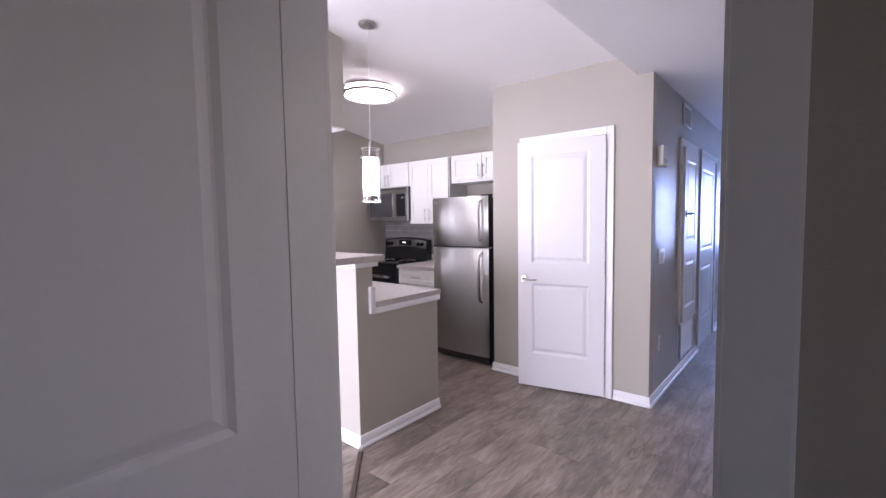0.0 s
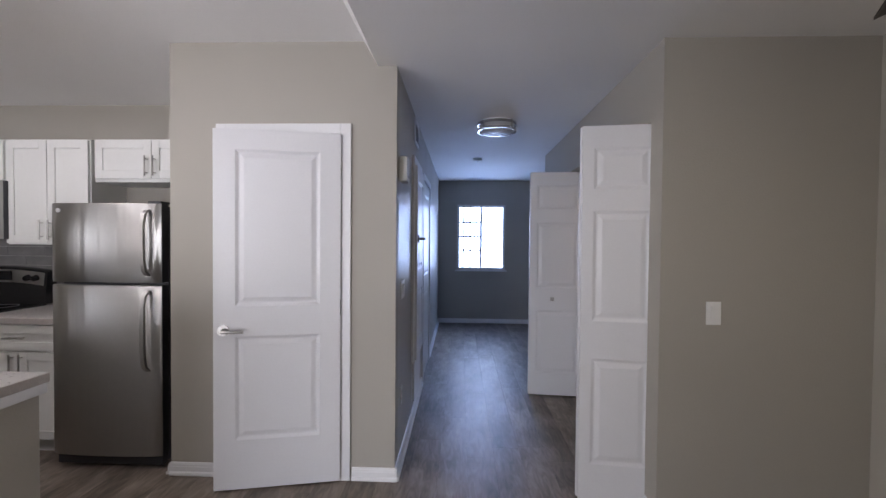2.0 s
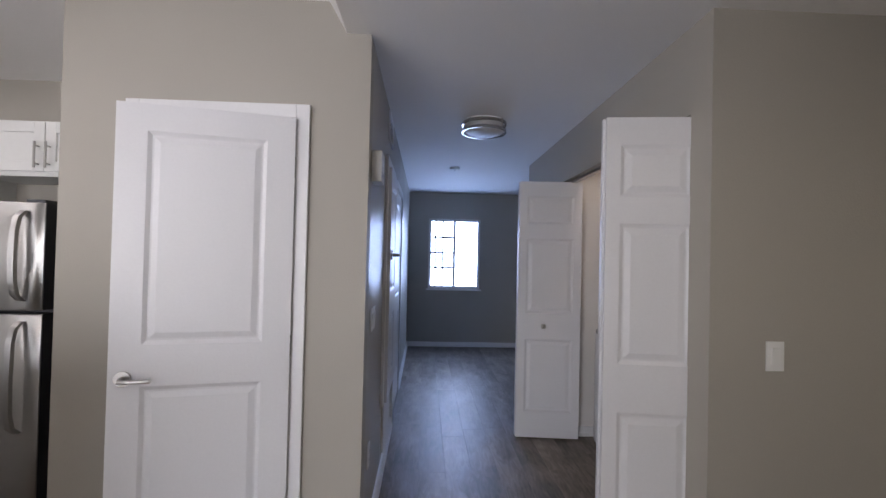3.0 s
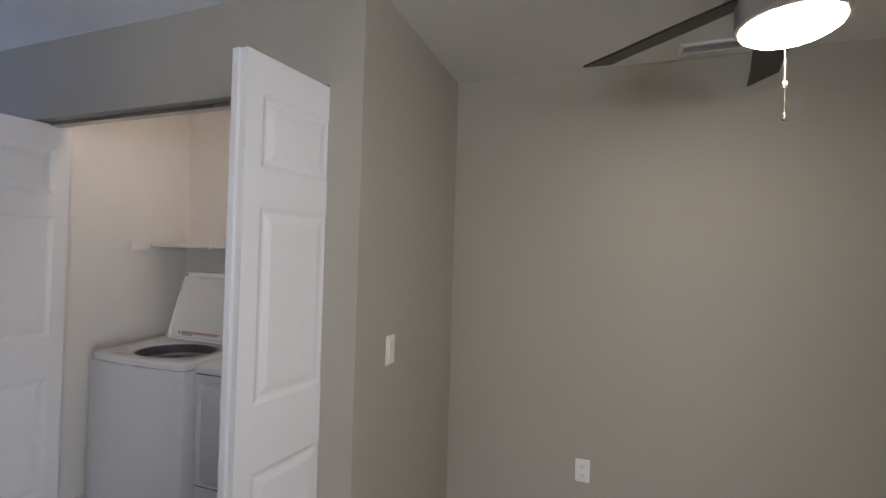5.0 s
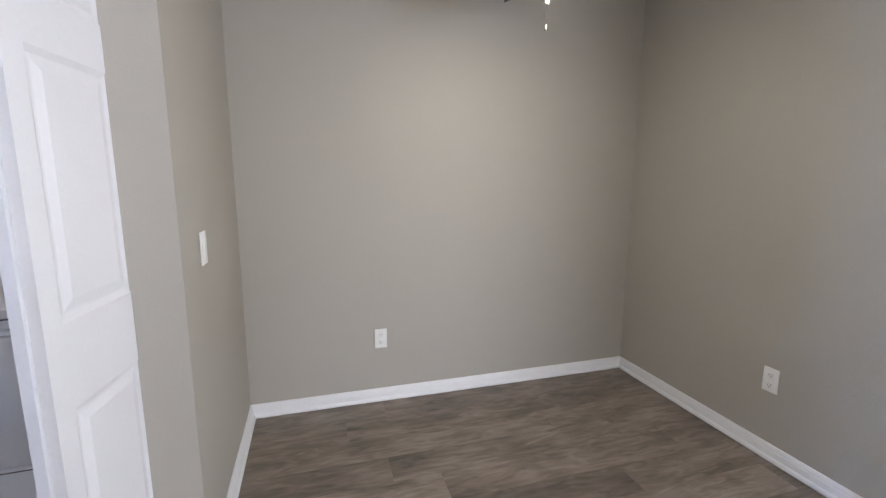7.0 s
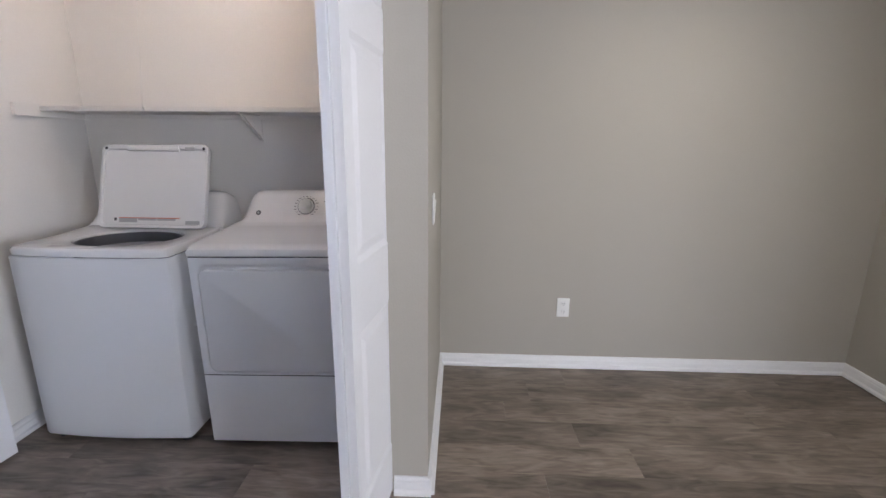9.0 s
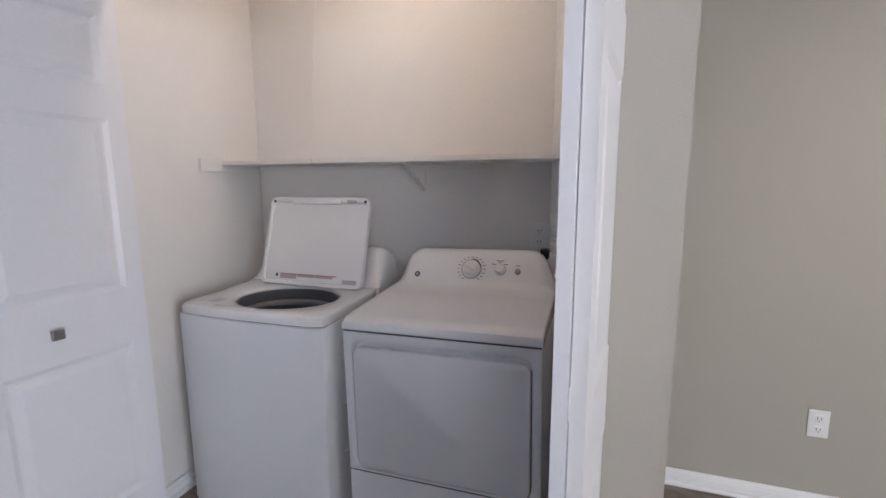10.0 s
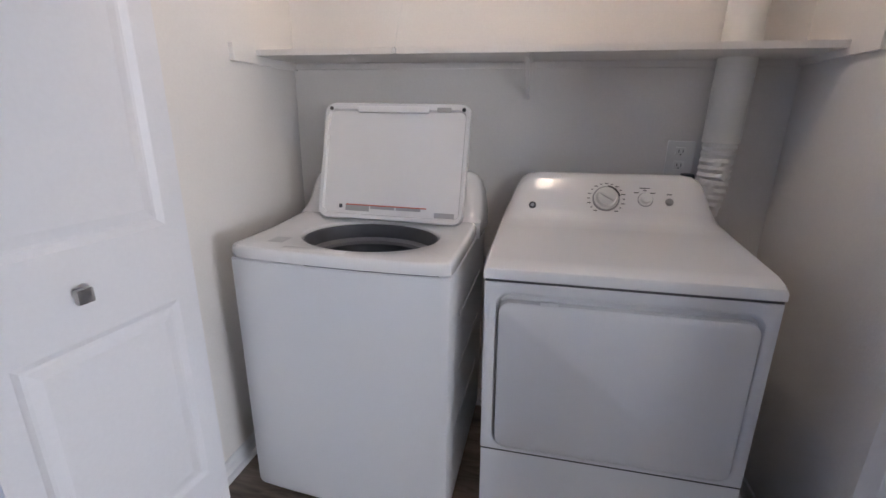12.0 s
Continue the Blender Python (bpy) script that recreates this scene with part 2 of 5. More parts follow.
# ---- the plan ----
HC = 2.445          # flat ceiling of the hall and the nook
XL, YB = -3.66, 0.78    # kitchen's side wall and back wall
XR = 1.38           # hall's right wall
YS, XN, YN = -0.33, 2.42, -2.75    # nook: switch wall, end wall, entry wall
YF = 5.0            # far wall
XC = 2.29           # closet's back wall
CS, CN = -0.240, 1.56    # closet's side walls
DX0, DX1 = -0.044, 0.82  # entry opening
VS = 0.164          # slope of the vaulted ceiling


def vault(y):
    return 2.588 - VS * y


# walls
solid("wall_pantry_front", boxes((-1.36, -1.03, 0, 0.11, 0, 2.63), (-0.31, 0, 0, 0.11, 0, 2.63), (-1.03, -0.31, 0, 0.11, 2.055, 2.63)), WALL,
      "greige painted wall around the pantry door", "wall")
solid("wall_pantry_side", boxes((-1.36, -1.25, 0.11, YB, 0, 2.63)), WALL, "greige painted side wall of the pantry", "wall")
solid("wall_hall_left", boxes((-0.11, 0, 0.11, 0.89, 0, HC + 0.02), (-0.11, 0, 1.48, 1.78, 0, HC + 0.02), (-0.11, 0, 2.68, YF, 0, HC + 0.02),
                              (-0.11, 0, 0.89, 1.48, 2.04, HC + 0.02), (-0.11, 0, 1.78, 2.68, 2.04, HC + 0.02), (-0.11, 0, 0.89, 1.48, 0, 0.44)), HALLWALL,
      "semi-gloss greige hall wall with fine orange-peel texture", "wall")
solid("wall_far", boxes((-0.11, 0.32, YF, YF + 0.14, 0, HC + 0.02), (1.14, 2.75, YF, YF + 0.14, 0, HC + 0.02), (0.32, 1.14, YF, YF + 0.14, 0, 0.92), (0.32, 1.14, YF, YF + 0.14, 2.03, HC + 0.02)), WALL,
      "greige end wall with a window", "wall")
solid("wall_hall_right", boxes((XR, XR + 0.12, YS, -0.19, 0, HC + 0.02), (XR, XR + 0.12, 1.57, 2.75, 0, HC + 0.02), (XR, XR + 0.12, -0.19, 1.57, 2.068, HC + 0.02)), WALL,
      "greige hall wall with the laundry closet opening", "wall")
solid("wall_stair", boxes((2.6, 2.75, 2.75, YF, 0, HC + 0.02), (XR + 0.12, 2.75, 2.64, 2.75, 0, HC + 0.02)), WALL, "greige wall beside the stair", "wall")
solid("wall_switch", boxes((XR + 0.12, XN + 0.12, YS, YS + 0.06, 0, HC + 0.02)), WALL, "greige nook wall with a light switch", "wall")
solid("wall_nook_end", boxes((XN, XN + 0.12, YN - 0.11, YS, 0, HC + 0.02)), WALL, "greige end wall of the dining nook", "wall")
solid("wall_entry", boxes((-0.36, DX0 - 0.02, YN - 0.11, YN, 0, 3.25), (DX1 + 0.02, XN, YN - 0.11, YN, 0, 3.25), (DX0 - 0.02, DX1 + 0.02, YN - 0.11, YN, 2.06, 3.25)), WALL,
      "greige wall with the doorway", "wall")
solid("wall_kitchen_side", boxes((XL - 0.12, XL, -1.71, YB + 0.12, 0, 3.05)), WALL, "greige kitchen side wall", "wall")
wall_back = solid("wall_kitchen_back", boxes((XL, -1.25, YB, YB + 0.12, 0, 2.63)), WALL, "greige kitchen back wall above the cabinets", "wall")
for nm, row, what in (("wall_closet_south", (XR + 0.12, XC, -0.27, CS, 0, HC + 0.02), "pale painted laundry closet side wall by the dryer"),
                      ("wall_closet_north", (XR + 0.12, XC, CN, CN + 0.1, 0, HC + 0.02), "pale painted laundry closet side wall by the washer"),
                      ("wall_closet_back", (XC, XC + 0.1, -0.27, CN + 0.1, 0, HC + 0.02), "pale painted laundry closet back wall")):
    solid(nm, boxes(row), CLOSET, what, "wall")
solid("wall_pantry_inside", boxes((-1.25, -0.11, YB, YB + 0.1, 0, 2.6)), WALL, "plain wall inside the pantry", "wall")
# The east wall's opening is unseen, added to hold the fill lamp.
solid("wall_start_room", boxes((-0.36, -0.26, -6.1, YN - 0.11, 0, 3.6), (2.42, 2.52, -5.4, -4.75, 0, 2.5), (2.42, 2.52, -3.75, YN - 0.11, 0, 2.5), (2.42, 2.52, -4.75, -3.75, 0, 1.0), (2.42, 2.52, -4.75, -3.75, 2.0, 2.5), (-0.26, 2.52, -5.5, -5.4, 0, 2.5)), WALL, "plain greige walls of the dim first room with an added opening for fill light", "wall")
solid("wall_side_rooms", boxes((-0.8, -0.75, 0.8, 2.8, 0, 2.45), (-0.75, -0.11, 0.86, 0.91, 0, 2.45), (-0.75, -0.11, 1.6, 1.65, 0, 2.45), (-0.75, -0.11, 2.72, 2.77, 0, 2.45)), WALL, "plain walls behind the hall doors", "wall")

# The west wall's opening is out of view, added for the fill lamp.
solid("wall_living", boxes((-6.6, -6.5, -6.1, -5.5, 0, 3.6), (-6.6, -6.5, -3.1, -1.71, 0, 3.2), (-6.6, -6.5, -5.5, -3.1, 0, 0.3), (-6.6, -6.5, -5.5, -3.1, 2.2, 3.55),
                          (-6.6, XL - 0.12, -1.71, -1.6, 0, 3.05), (-6.5, -4.2, -6.1, -6.0, 0, 3.6), (-1.2, -0.36, -6.1, -6.0, 0, 3.6),
                          (-4.2, -1.2, -6.1, -6.0, 0, 0.1), (-4.2, -1.2, -6.1, -6.0, 2.2, 3.6)), WALL, "plain greige living room walls round a wide window and an added opening for fill light", "wall")

# ceilings
bm = boxes((0, XN + 0.12, YN, YS, HC, HC + 0.1), (0, XR + 0.12, YS, 2.75, HC, HC + 0.1), (0, 2.75, 2.75, YF, HC, HC + 0.1), (XR + 0.12, XC + 0.1, YS, CN + 0.1, HC + 0.003, HC + 0.1))
loft(bm, [[(0, y, HC), (0, y, HC + 0.1), (-0.02, y, 3.2), (-0.112 - (vault(y) - HC) * 0.66, y, vault(y) + 0.02), (-0.112, y, HC)] for y in (0.0, YN)])
solid("ceiling_hall", bm, CEIL, "flat white ceiling of hall and nook, dropped below the vault", "ceiling")
bm = B()
loft(bm, [[(x, YB + 0.12, vault(YB + 0.12)), (x, -6.1, vault(-6.1)), (x, -6.1, vault(-6.1) + 0.1), (x, YB + 0.12, vault(YB + 0.12) + 0.1)] for x in (-6.6, 0.0)])
solid("ceiling_vault", bm, CEIL, "white sloped ceiling over the kitchen", "ceiling")
SX, SY, SZ = -1.87, -1.27, 2.115
solid("wall_soffit", boxes((XL, SX, -1.68, SY, SZ + 0.012, 2.84)), WALL, "greige dropped soffit box above the bar", "wall")
solid("ceiling_soffit", boxes((XL, SX + 0.002, -1.682, SY + 0.002, SZ, SZ + 0.012)), CEIL, "white underside of the soffit above the bar", "ceiling")
solid("ceiling_start_room", boxes((-0.36, 2.52, -5.5, YN - 0.11, 2.45, 2.55)), CEIL, "plain ceiling of the unlit first room", "ceiling")
solid("ceiling_pantry", boxes((-1.25, 0, 0.11, 2.8, 2.63, 2.7)), CEIL, "plain ceiling over pantry and side rooms", "ceiling")

# ---- half wall and counters ----
HX = -1.238         # end face of the half wall
solid("half_wall", boxes((XL, HX, -1.71, -1.58, 0, 1.134), (XL + 0.6, HX, -1.58, -0.955, 0, 0.855)), WALL, "greige half wall under the breakfast bar", "half wall")


def baseboard(x0, y0, x1, y1, side):
    """A moulded board along a wall; side: +1 or -1, to which side of the line it stands proud."""
    d = Vector((x1 - x0, y1 - y0, 0)).normalized()
    nrm = Vector((-d.y, d.x, 0)) * side
    prof = [(0, 0), (0.026, 0), (0.026, 0.008), (0.022, 0.016), (0.0145, 0.021), (0.014, 0.047), (0.011, 0.054), (0.011, 0.060), (0.006, 0.071), (0, 0.073)]
    bm = B()
    loft(bm, [[Vector(p) + nrm * a + Vector((0, 0, b)) for a, b in prof] for p in ((x0, y0, 0.004), (x1, y1, 0.004))])
    return solid("baseboard", bm, WHITE, "white moulded baseboard along the wall", "baseboard")


for row in ((-1.36, 0, -1.085, 0, -1), (-0.255, 0, 0.014, 0, -1), (-1.36, 0.3, -1.36, -0.014, -1), (0, -0.014, 0, 1.74, -1), (0, 2.72, 0, YF, -1), (0, YF, 2.6, YF, -1), (XR, -0.2, XR, -0.344, -1),
            (XR - 0.014, YS, XN, YS, -1), (XN, YS, XN, YN, -1), (0.89, YN, XN, YN, 1), (-0.36, YN, -0.15, YN, 1), (XR, 1.6, XR, 2.75, 1), (HX, -0.955, HX, -1.724, 1),
            (HX + 0.014, -1.71, XL, -1.71, 1), (HX, -0.955, -3.0, -0.955, -1), (XC, CS, XC, CN, 1), (XR + 0.12, CS, XC, CS, 1), (XR + 0.12, CN, XC, CN, -1), (XL, YB, XL, -0.9, 1)):
    baseboard(*row)

bar = thing("bar_top", "raised breakfast bar of speckled pale laminate", "countertop")
part("top", box(B(), XL, -1.19, -1.90, -1.52, 1.168, 1.206, 0.004), QUARTZ, bar)
part("edge_band", boxes((XL, -1.188, -1.903, -1.90, 1.166, 1.203), (-1.190, -1.187, -1.90, -1.52, 1.166, 1.203)), EDGE, bar, "grey-brown laminate edge")
part("cap_trim", box(B(), XL, HX + 0.028, -1.738, -1.552, 1.134, 1.168, 0.003), WHITE, bar, "white cap trim")
low = thing("sink_counter", "lower kitchen counter of speckled pale laminate", "countertop")
part("top", box(B(), XL + 0.58, HX + 0.012, -1.575, -0.928, 0.872, 0.905, 0.004), QUARTZ, low)
part("edge_band", boxes((XL + 0.58, HX + 0.015, -0.928, -0.925, 0.868, 0.903), (HX + 0.012, HX + 0.015, -1.575, -0.928, 0.868, 0.903)), EDGE, low, "grey-brown laminate edge")
part("end_splash", box(B(), HX + 0.0005, HX + 0.026, -1.618, -1.578, 0.835, 1.006, 0.004), WHITE, low, "white upright end trim")
part("under_trim", box(B(), HX + 0.0005, HX + 0.016, -1.578, -0.935, 0.828, 0.8675, 0.004), WHITE, low, "white trim strip under the edge")


def casing(name, pts, width=0.06, thick=0.018, axis="y", at=0.0, out=-1, label="white door casing", foot=0.0):
    """Three-sided door casing: pts = (a0, a1, top) of the opening, at the wall plane, proud to the side out."""
    a0, a1, top = pts
    bm = B()
    lo, hi = sorted((at, at + out * thick))
    rows = [(a0 - width, a0, foot, top + width), (a1, a1 + width, foot, top + width), (a0, a1, top, top + width)]
    for p, q, z0, z1 in rows:
        if axis == "y":
            box(bm, p, q, lo, hi, z0, z1, 0.004)
        else:
            box(bm, lo, hi, p, q, z0, z1, 0.004)
    return solid("trim", bm, WHITE, label, "door casing")


casing("pantry", (-1.012, -0.325, 2.048), at=0)
casing("hvac", (0.90, 1.47, 2.03), axis="x", at=0, out=1, foot=0.466)
casing("bath", (1.80, 2.66, 2.03), axis="x", at=0, out=1)
casing("entry_in", (DX0 - 0.045, DX1, 2.05), at=YN - 0.11, out=-1, width=0.065)
casing("entry_out", (DX0, DX1, 2.05), at=YN, out=1)


def jamb(x0, x1, y0, y1, top, axis):
    bm = B()
    if axis == "y":
        for r in ((x0 - 0.02, x0, y0, y1, 0, top), (x1, x1 + 0.02, y0, y1, 0, top), (x0 - 0.02, x1 + 0.02, y0, y1, top, top + 0.02)):
            box(bm, *r)
    else:
        for r in ((x0, x1, y0 - 0.02, y0, 0, top), (x0, x1, y1, y1 + 0.02, 0, top), (x0, x1, y0 - 0.02, y1 + 0.02, top, top + 0.02)):
            box(bm, *r)
    return solid("trim", bm, WHITE, "white painted door jamb", "door jamb")


jamb(-1.012, -0.325, -0.002, 0.112, 2.044, "y")
jamb(DX0, DX1, YN - 0.112, YN + 0.002, 2.045, "y")
solid("trim", boxes((DX1 - 0.012, DX1, -2.822, -2.786, 0, 2.033), (DX0 + 0.002, DX1, -2.822, -2.786, 2.033, 2.045)), WHITE, "white door stop strip on the jamb", "door stop")
jamb(-0.112, 0.002, 0.905, 1.465, 2.027, "x")
jamb(-0.112, 0.002, 1.805, 2.655, 2.027, "x")


def panel_slab(w, h, t, rects, depth=0.009):
    """A moulded door slab, x from 0 to w, y from 0 to t, z from 0 to h, with raised panels in the rects on both faces."""
    bm = B()
    xs = sorted({0, w, *[r[0] for r in rects], *[r[1] for r in rects]})
    zs = sorted({0, h, *[r[2] for r in rects], *[r[3] for r in rects]})
    for y, s in ((0, 1), (t, -1)):
        for xa, xb in zip(xs, xs[1:]):
            for za, zb in zip(zs, zs[1:]):
                inside = any(r[0] <= xa and xb <= r[1] and r[2] <= za and zb <= r[3] for r in rects)
                if not inside:
                    bm.faces.new([bm.verts.new(p) for p in ((xa, y, za), (xb, y, za), (xb, y, zb), (xa, y, zb))])
        for x0, x1, z0, z1 in rects:
            rings = []
            for inset, d in ((0, 0), (0.008, depth * 0.5), (0.016, depth), (0.024, depth), (0.048, depth * 0.2), (0.052, depth * 0.2)):
                rings.append([bm.verts.new((x, y + s * d, z)) for x, z in ((x0 + inset, z0 + inset), (x1 - inset, z0 + inset), (x1 - inset, z1 - inset), (x0 + inset, z1 - inset))])
            for a, b in zip(rings, rings[1:]):
                for k in range(4):
                    bm.faces.new((a[k], a[(k + 1) % 4], b[(k + 1) % 4], b[k]))
            bm.faces.new(rings[-1])
    for p, q in (((0, 0), (w, 0)), ((w, 0), (w, h)), ((w, h), (0, h)), ((0, h), (0, 0))):
        bm.faces.new([bm.verts.new(v) for v in ((p[0], 0, p[1]), (q[0], 0, q[1]), (q[0], t, q[1]), (p[0], t, p[1]))])
    bmesh.ops.remove_doubles(bm, verts=bm.verts, dist=0.0002)
    return bm


def door(name, label, w, h, hinge, turn, lever_x, kind="structure", knob=True, rects=None, z0=0.012, hinge_side=True, lever_z=0.905):
    """A hinged door: its x axis runs from the hinge along the slab."""
    rects = rects or [(0.115, w - 0.115, 0.28, 0.87), (0.115, w - 0.115, 1.04, h - 0.11)]
    d = tagged(new(name, mesh_of(name, panel_slab(w, h, 0.035, rects), DOORW)), label, "door", "", kind)
    d.matrix_basis = pose(hinge[0], hinge[1], z0, 0, 0, turn)
    if knob:
        for side in (-1, 1):
            y = 0 if side < 0 else 0.035
            part("door_handle", lever(lever_x, y, side, lever_z), NICKEL, d, "satin nickel lever handle")
    if hinge_side:
        for z in (0.22, 1.02, h - 0.22):
            hb = B()
            cyl(hb, (-0.006, -0.006, z - 0.045), (-0.006, -0.006, z + 0.045), 0.006, seg=10)
            box(hb, -0.002, 0.0, 0.0, 0.03, z - 0.045, z + 0.045)
            part("hinge", hb, NICKEL, d, "small nickel hinge")
    return d


def lever(x, y, side, z=0.905):
    bm = B()
    cyl(bm, (x, y, z), (x, y + side * 0.012, z), 0.031, seg=28)
    cyl(bm, (x, y + side * 0.012, z), (x, y + side * 0.05, z), 0.011, seg=16)
    tube(bm, [(x, y + side * 0.05, z), (x - 0.02, y + side * 0.053, z), (x - 0.06, y + side * 0.053, z - 0.002), (x - 0.115, y + side * 0.05, z - 0.001)], 0.0085, 10)
    return bm


door("door_1", "white two-panel pantry door standing slightly ajar", 0.69, 2.028, (-0.327, -0.004), 180 + 12.5, 0.635)
door("door_2", "white two-panel door swung open into the unlit first room", 0.86, 2.028, (DX0 - 0.0355, YN - 0.114), -90.5, 0.8, rects=[(0.138, 0.722, 0.26, 0.80), (0.138, 0.722, 0.955, 1.918)])
door("door_3", "white narrow utility closet door above a return grille", 0.555, 1.55, (0.002, 1.462), -90, 0.50, rects=[(0.09, 0.465, 0.12, 0.55), (0.09, 0.465, 0.72, 1.44)], z0=0.47, lever_z=0.97)
door("door_4", "white two-panel hall door, closed", 0.845, 2.0, (-0.03, 2.652), -90, 0.66, knob=False)


def bifold(name, ax, ay, bx, by, label, knob=None, thick=0.032):
    """One bifold leaf from the fold (bx, by) to the pivot (ax, ay)."""
    w = math.hypot(bx - ax, by - ay)
    rects = [(0.06, w - 0.06, 0.2, 0.78), (0.06, w - 0.06, 0.985, 1.585), (0.06, w - 0.06, 1.70, 1.925)]
    d = tagged(new(name, mesh_of(name, panel_slab(w, 2.042, thick, rects, 0.008), DOORW)), label, "bifold door", "bifold leaves of the laundry closet", "structure")
    d.matrix_basis = pose(ax, ay, 0.014, 0, 0, math.degrees(math.atan2(by - ay, bx - ax)))
    if knob:
        kb = B()
        cyl(kb, (knob[0], 0.0 if knob[2] < 0 else 0.032, knob[1]), (knob[0], (0.0 if knob[2] < 0 else 0.032) + knob[2] * 0.02, knob[1]), 0.007, seg=12)
        y = (0.0 if knob[2] < 0 else 0.032) + knob[2] * 0.027
        box(kb, knob[0] - 0.017, knob[0] + 0.017, y - 0.008, y + 0.008, knob[1] - 0.017, knob[1] + 0.017, 0.006)
        part("knob", kb, NICKEL, d, "small square nickel knob")
    return d


leafs = [bifold("door_5", 1.45, -0.176, 1.04, -0.122, "white three-panel bifold leaf folded back beside the nook", None, 0.026),
         bifold("door_6", 1.45, -0.147, 1.035, -0.093, "white three-panel bifold leaf folded inside the closet opening", (0.2, 0.89, -1), 0.026),
         bifold("door_7", 1.515, 1.488, 1.02, 1.535, "white three-panel bifold leaf with a knob, folded open", (0.295, 0.887, 1)),
         bifold("door_8", 1.47, 1.56, 1.02, 1.575, "white three-panel bifold leaf folded behind its pair")]
for z in (0.25, 1.0, 1.8):
    part("hinge", box(B(), 0.4, 0.4165, -0.0015, 0.0, z - 0.03, z + 0.03, 0.0005), WHITE, leafs[0], "white painted hinge")
solid("trim", boxes((1.425, 1.465, -0.188, 1.568, 2.049, 2.066)), NICKEL, "metal bifold track under the closet header", "door track")

# ---- far window ----
win = thing("window_1", "white framed sliding window with grid bars, glaring with daylight", "window", (0.73, YF, 0), kind="structure")
fr = B()
for r in ((-0.41, -0.37, 0.02, 0.09, 0.92, 2.03), (0.37, 0.41, 0.02, 0.09, 0.92, 2.03), (-0.37, 0.37, 0.02, 0.09, 1.99, 2.03), (-0.37, 0.37, 0.02, 0.09, 0.92, 0.96), (-0.02, 0.02, 0.025, 0.085, 0.96, 1.99)):
    box(fr, *r, 0.003)
part("window_frame", fr, WHITE, win)
part("window_sill", box(B(), -0.44, 0.44, -0.03, 0.02, 0.895, 0.918, 0.004), WHITE, win)
for x0, x1 in ((-0.37, -0.02), (0.02, 0.37)):
    pane = part("pane", boxes((x0, x1, 0.052, 0.056, 0.96, 1.99)), GLASS, win, smooth=False)
    pane.visible_shadow = False
# Bars widened and coloured dark, so their backlit outline holds against the glare.
for z in (1.255, 1.49, 1.735):
    part("grid_bar", boxes((-0.37, -0.02, 0.045, 0.051, z - 0.014, z + 0.014)), DARK, win, smooth=False)
for x in (-0.30, -0.185):
    part("grid_bar", boxes((x - 0.012, x + 0.012, 0.038, 0.0448, 0.96, 1.99)), DARK, win, smooth=False)

# wide living room window, out of view
pat = thing("window_2", "wide white framed window of the living room", "window", (-2.7, -6.0, 0), kind="structure")
pf = B()
for r in ((-1.5, -1.44, -0.09, -0.03, 0.1, 2.2), (1.44, 1.5, -0.09, -0.03, 0.1, 2.2), (-1.44, 1.44, -0.09, -0.03, 2.14, 2.2), (-1.44, 1.44, -0.09, -0.03, 0.1, 0.16)):
    box(pf, *r, 0.003)
part("window_frame", pf, WHITE, pat)
for x in (-0.48, 0.48):
    part("mullion", box(B(), x - 0.03, x + 0.03, -0.085, -0.035, 0.16, 2.14, 0.003), WHITE, pat)
bd_mat = lamp_mat("bright_haze", (0.58, 0.77, 1.0), 2.8)
solid("backdrop", boxes((-6, 8, 11.0, 11.1, -3, 9)), bd_mat, "bright hazy daylight beyond the far window", "backdrop")

# ---- kitchen ----


def bar_pull(length, upright, mat_=None):
    """A bar handle about the origin, standing out towards -y."""
    bm = B()
    h = length / 2
    p = (lambda a, y: (0, y, a)) if upright else (lambda a, y: (a, y, 0))
    cyl(bm, p(-h, -0.03), p(h, -0.03), 0.006, seg=12)
    for a in (-h * 0.68, h * 0.68):
        cyl(bm, p(a, 0), p(a, -0.03), 0.004, seg=10)
    return bm


def shaker(w, h, t=0.02, rail=0.055):
    """A shaker front about the origin's corner: frame proud of a flat panel; its face looks to -y."""
    bm = B()
    for r in ((0, rail, 0, h), (w - rail, w, 0, h), (rail, w - rail, 0, rail), (rail, w - rail, h - rail, h)):
        box(bm, r[0], r[1], -t, 0, r[2], r[3], 0.0015, 1)
    box(bm, rail - 0.001, w - rail + 0.001, -t + 0.011, 0, rail - 0.001, h - rail + 0.001)
    return bm


def cabinet(name, label, x0, x1, y0, y1, z0, z1, fronts, group="", kick=0.0):
    """A cabinet with its face at y0. fronts: rows of (kind, a0, a1, b0, b1, handle x, handle z, upright)."""
    c = thing(name, label, "cabinet", (x0, y0, 0), 0, group)
    bm = boxes((0, x1 - x0, 0, y1 - y0, z0 + kick, z1))
    if kick:
        box(bm, 0, x1 - x0, 0.06, y1 - y0, z0, z0 + kick)
    part("body", bm, CABW, c, smooth=False)
    for kind, a0, a1, b0, b1, hx, hz, up in fronts:
        f = part(kind, shaker(a1 - a0, b1 - b0), CABW, c, smooth=False)
        f.location = (a0, -0.001, b0)
        hd = part("handle", bar_pull(0.14, up), NICKEL, f, "brushed nickel bar pull")
        hd.location = (hx - a0, -0.02, hz - b0)
    return c


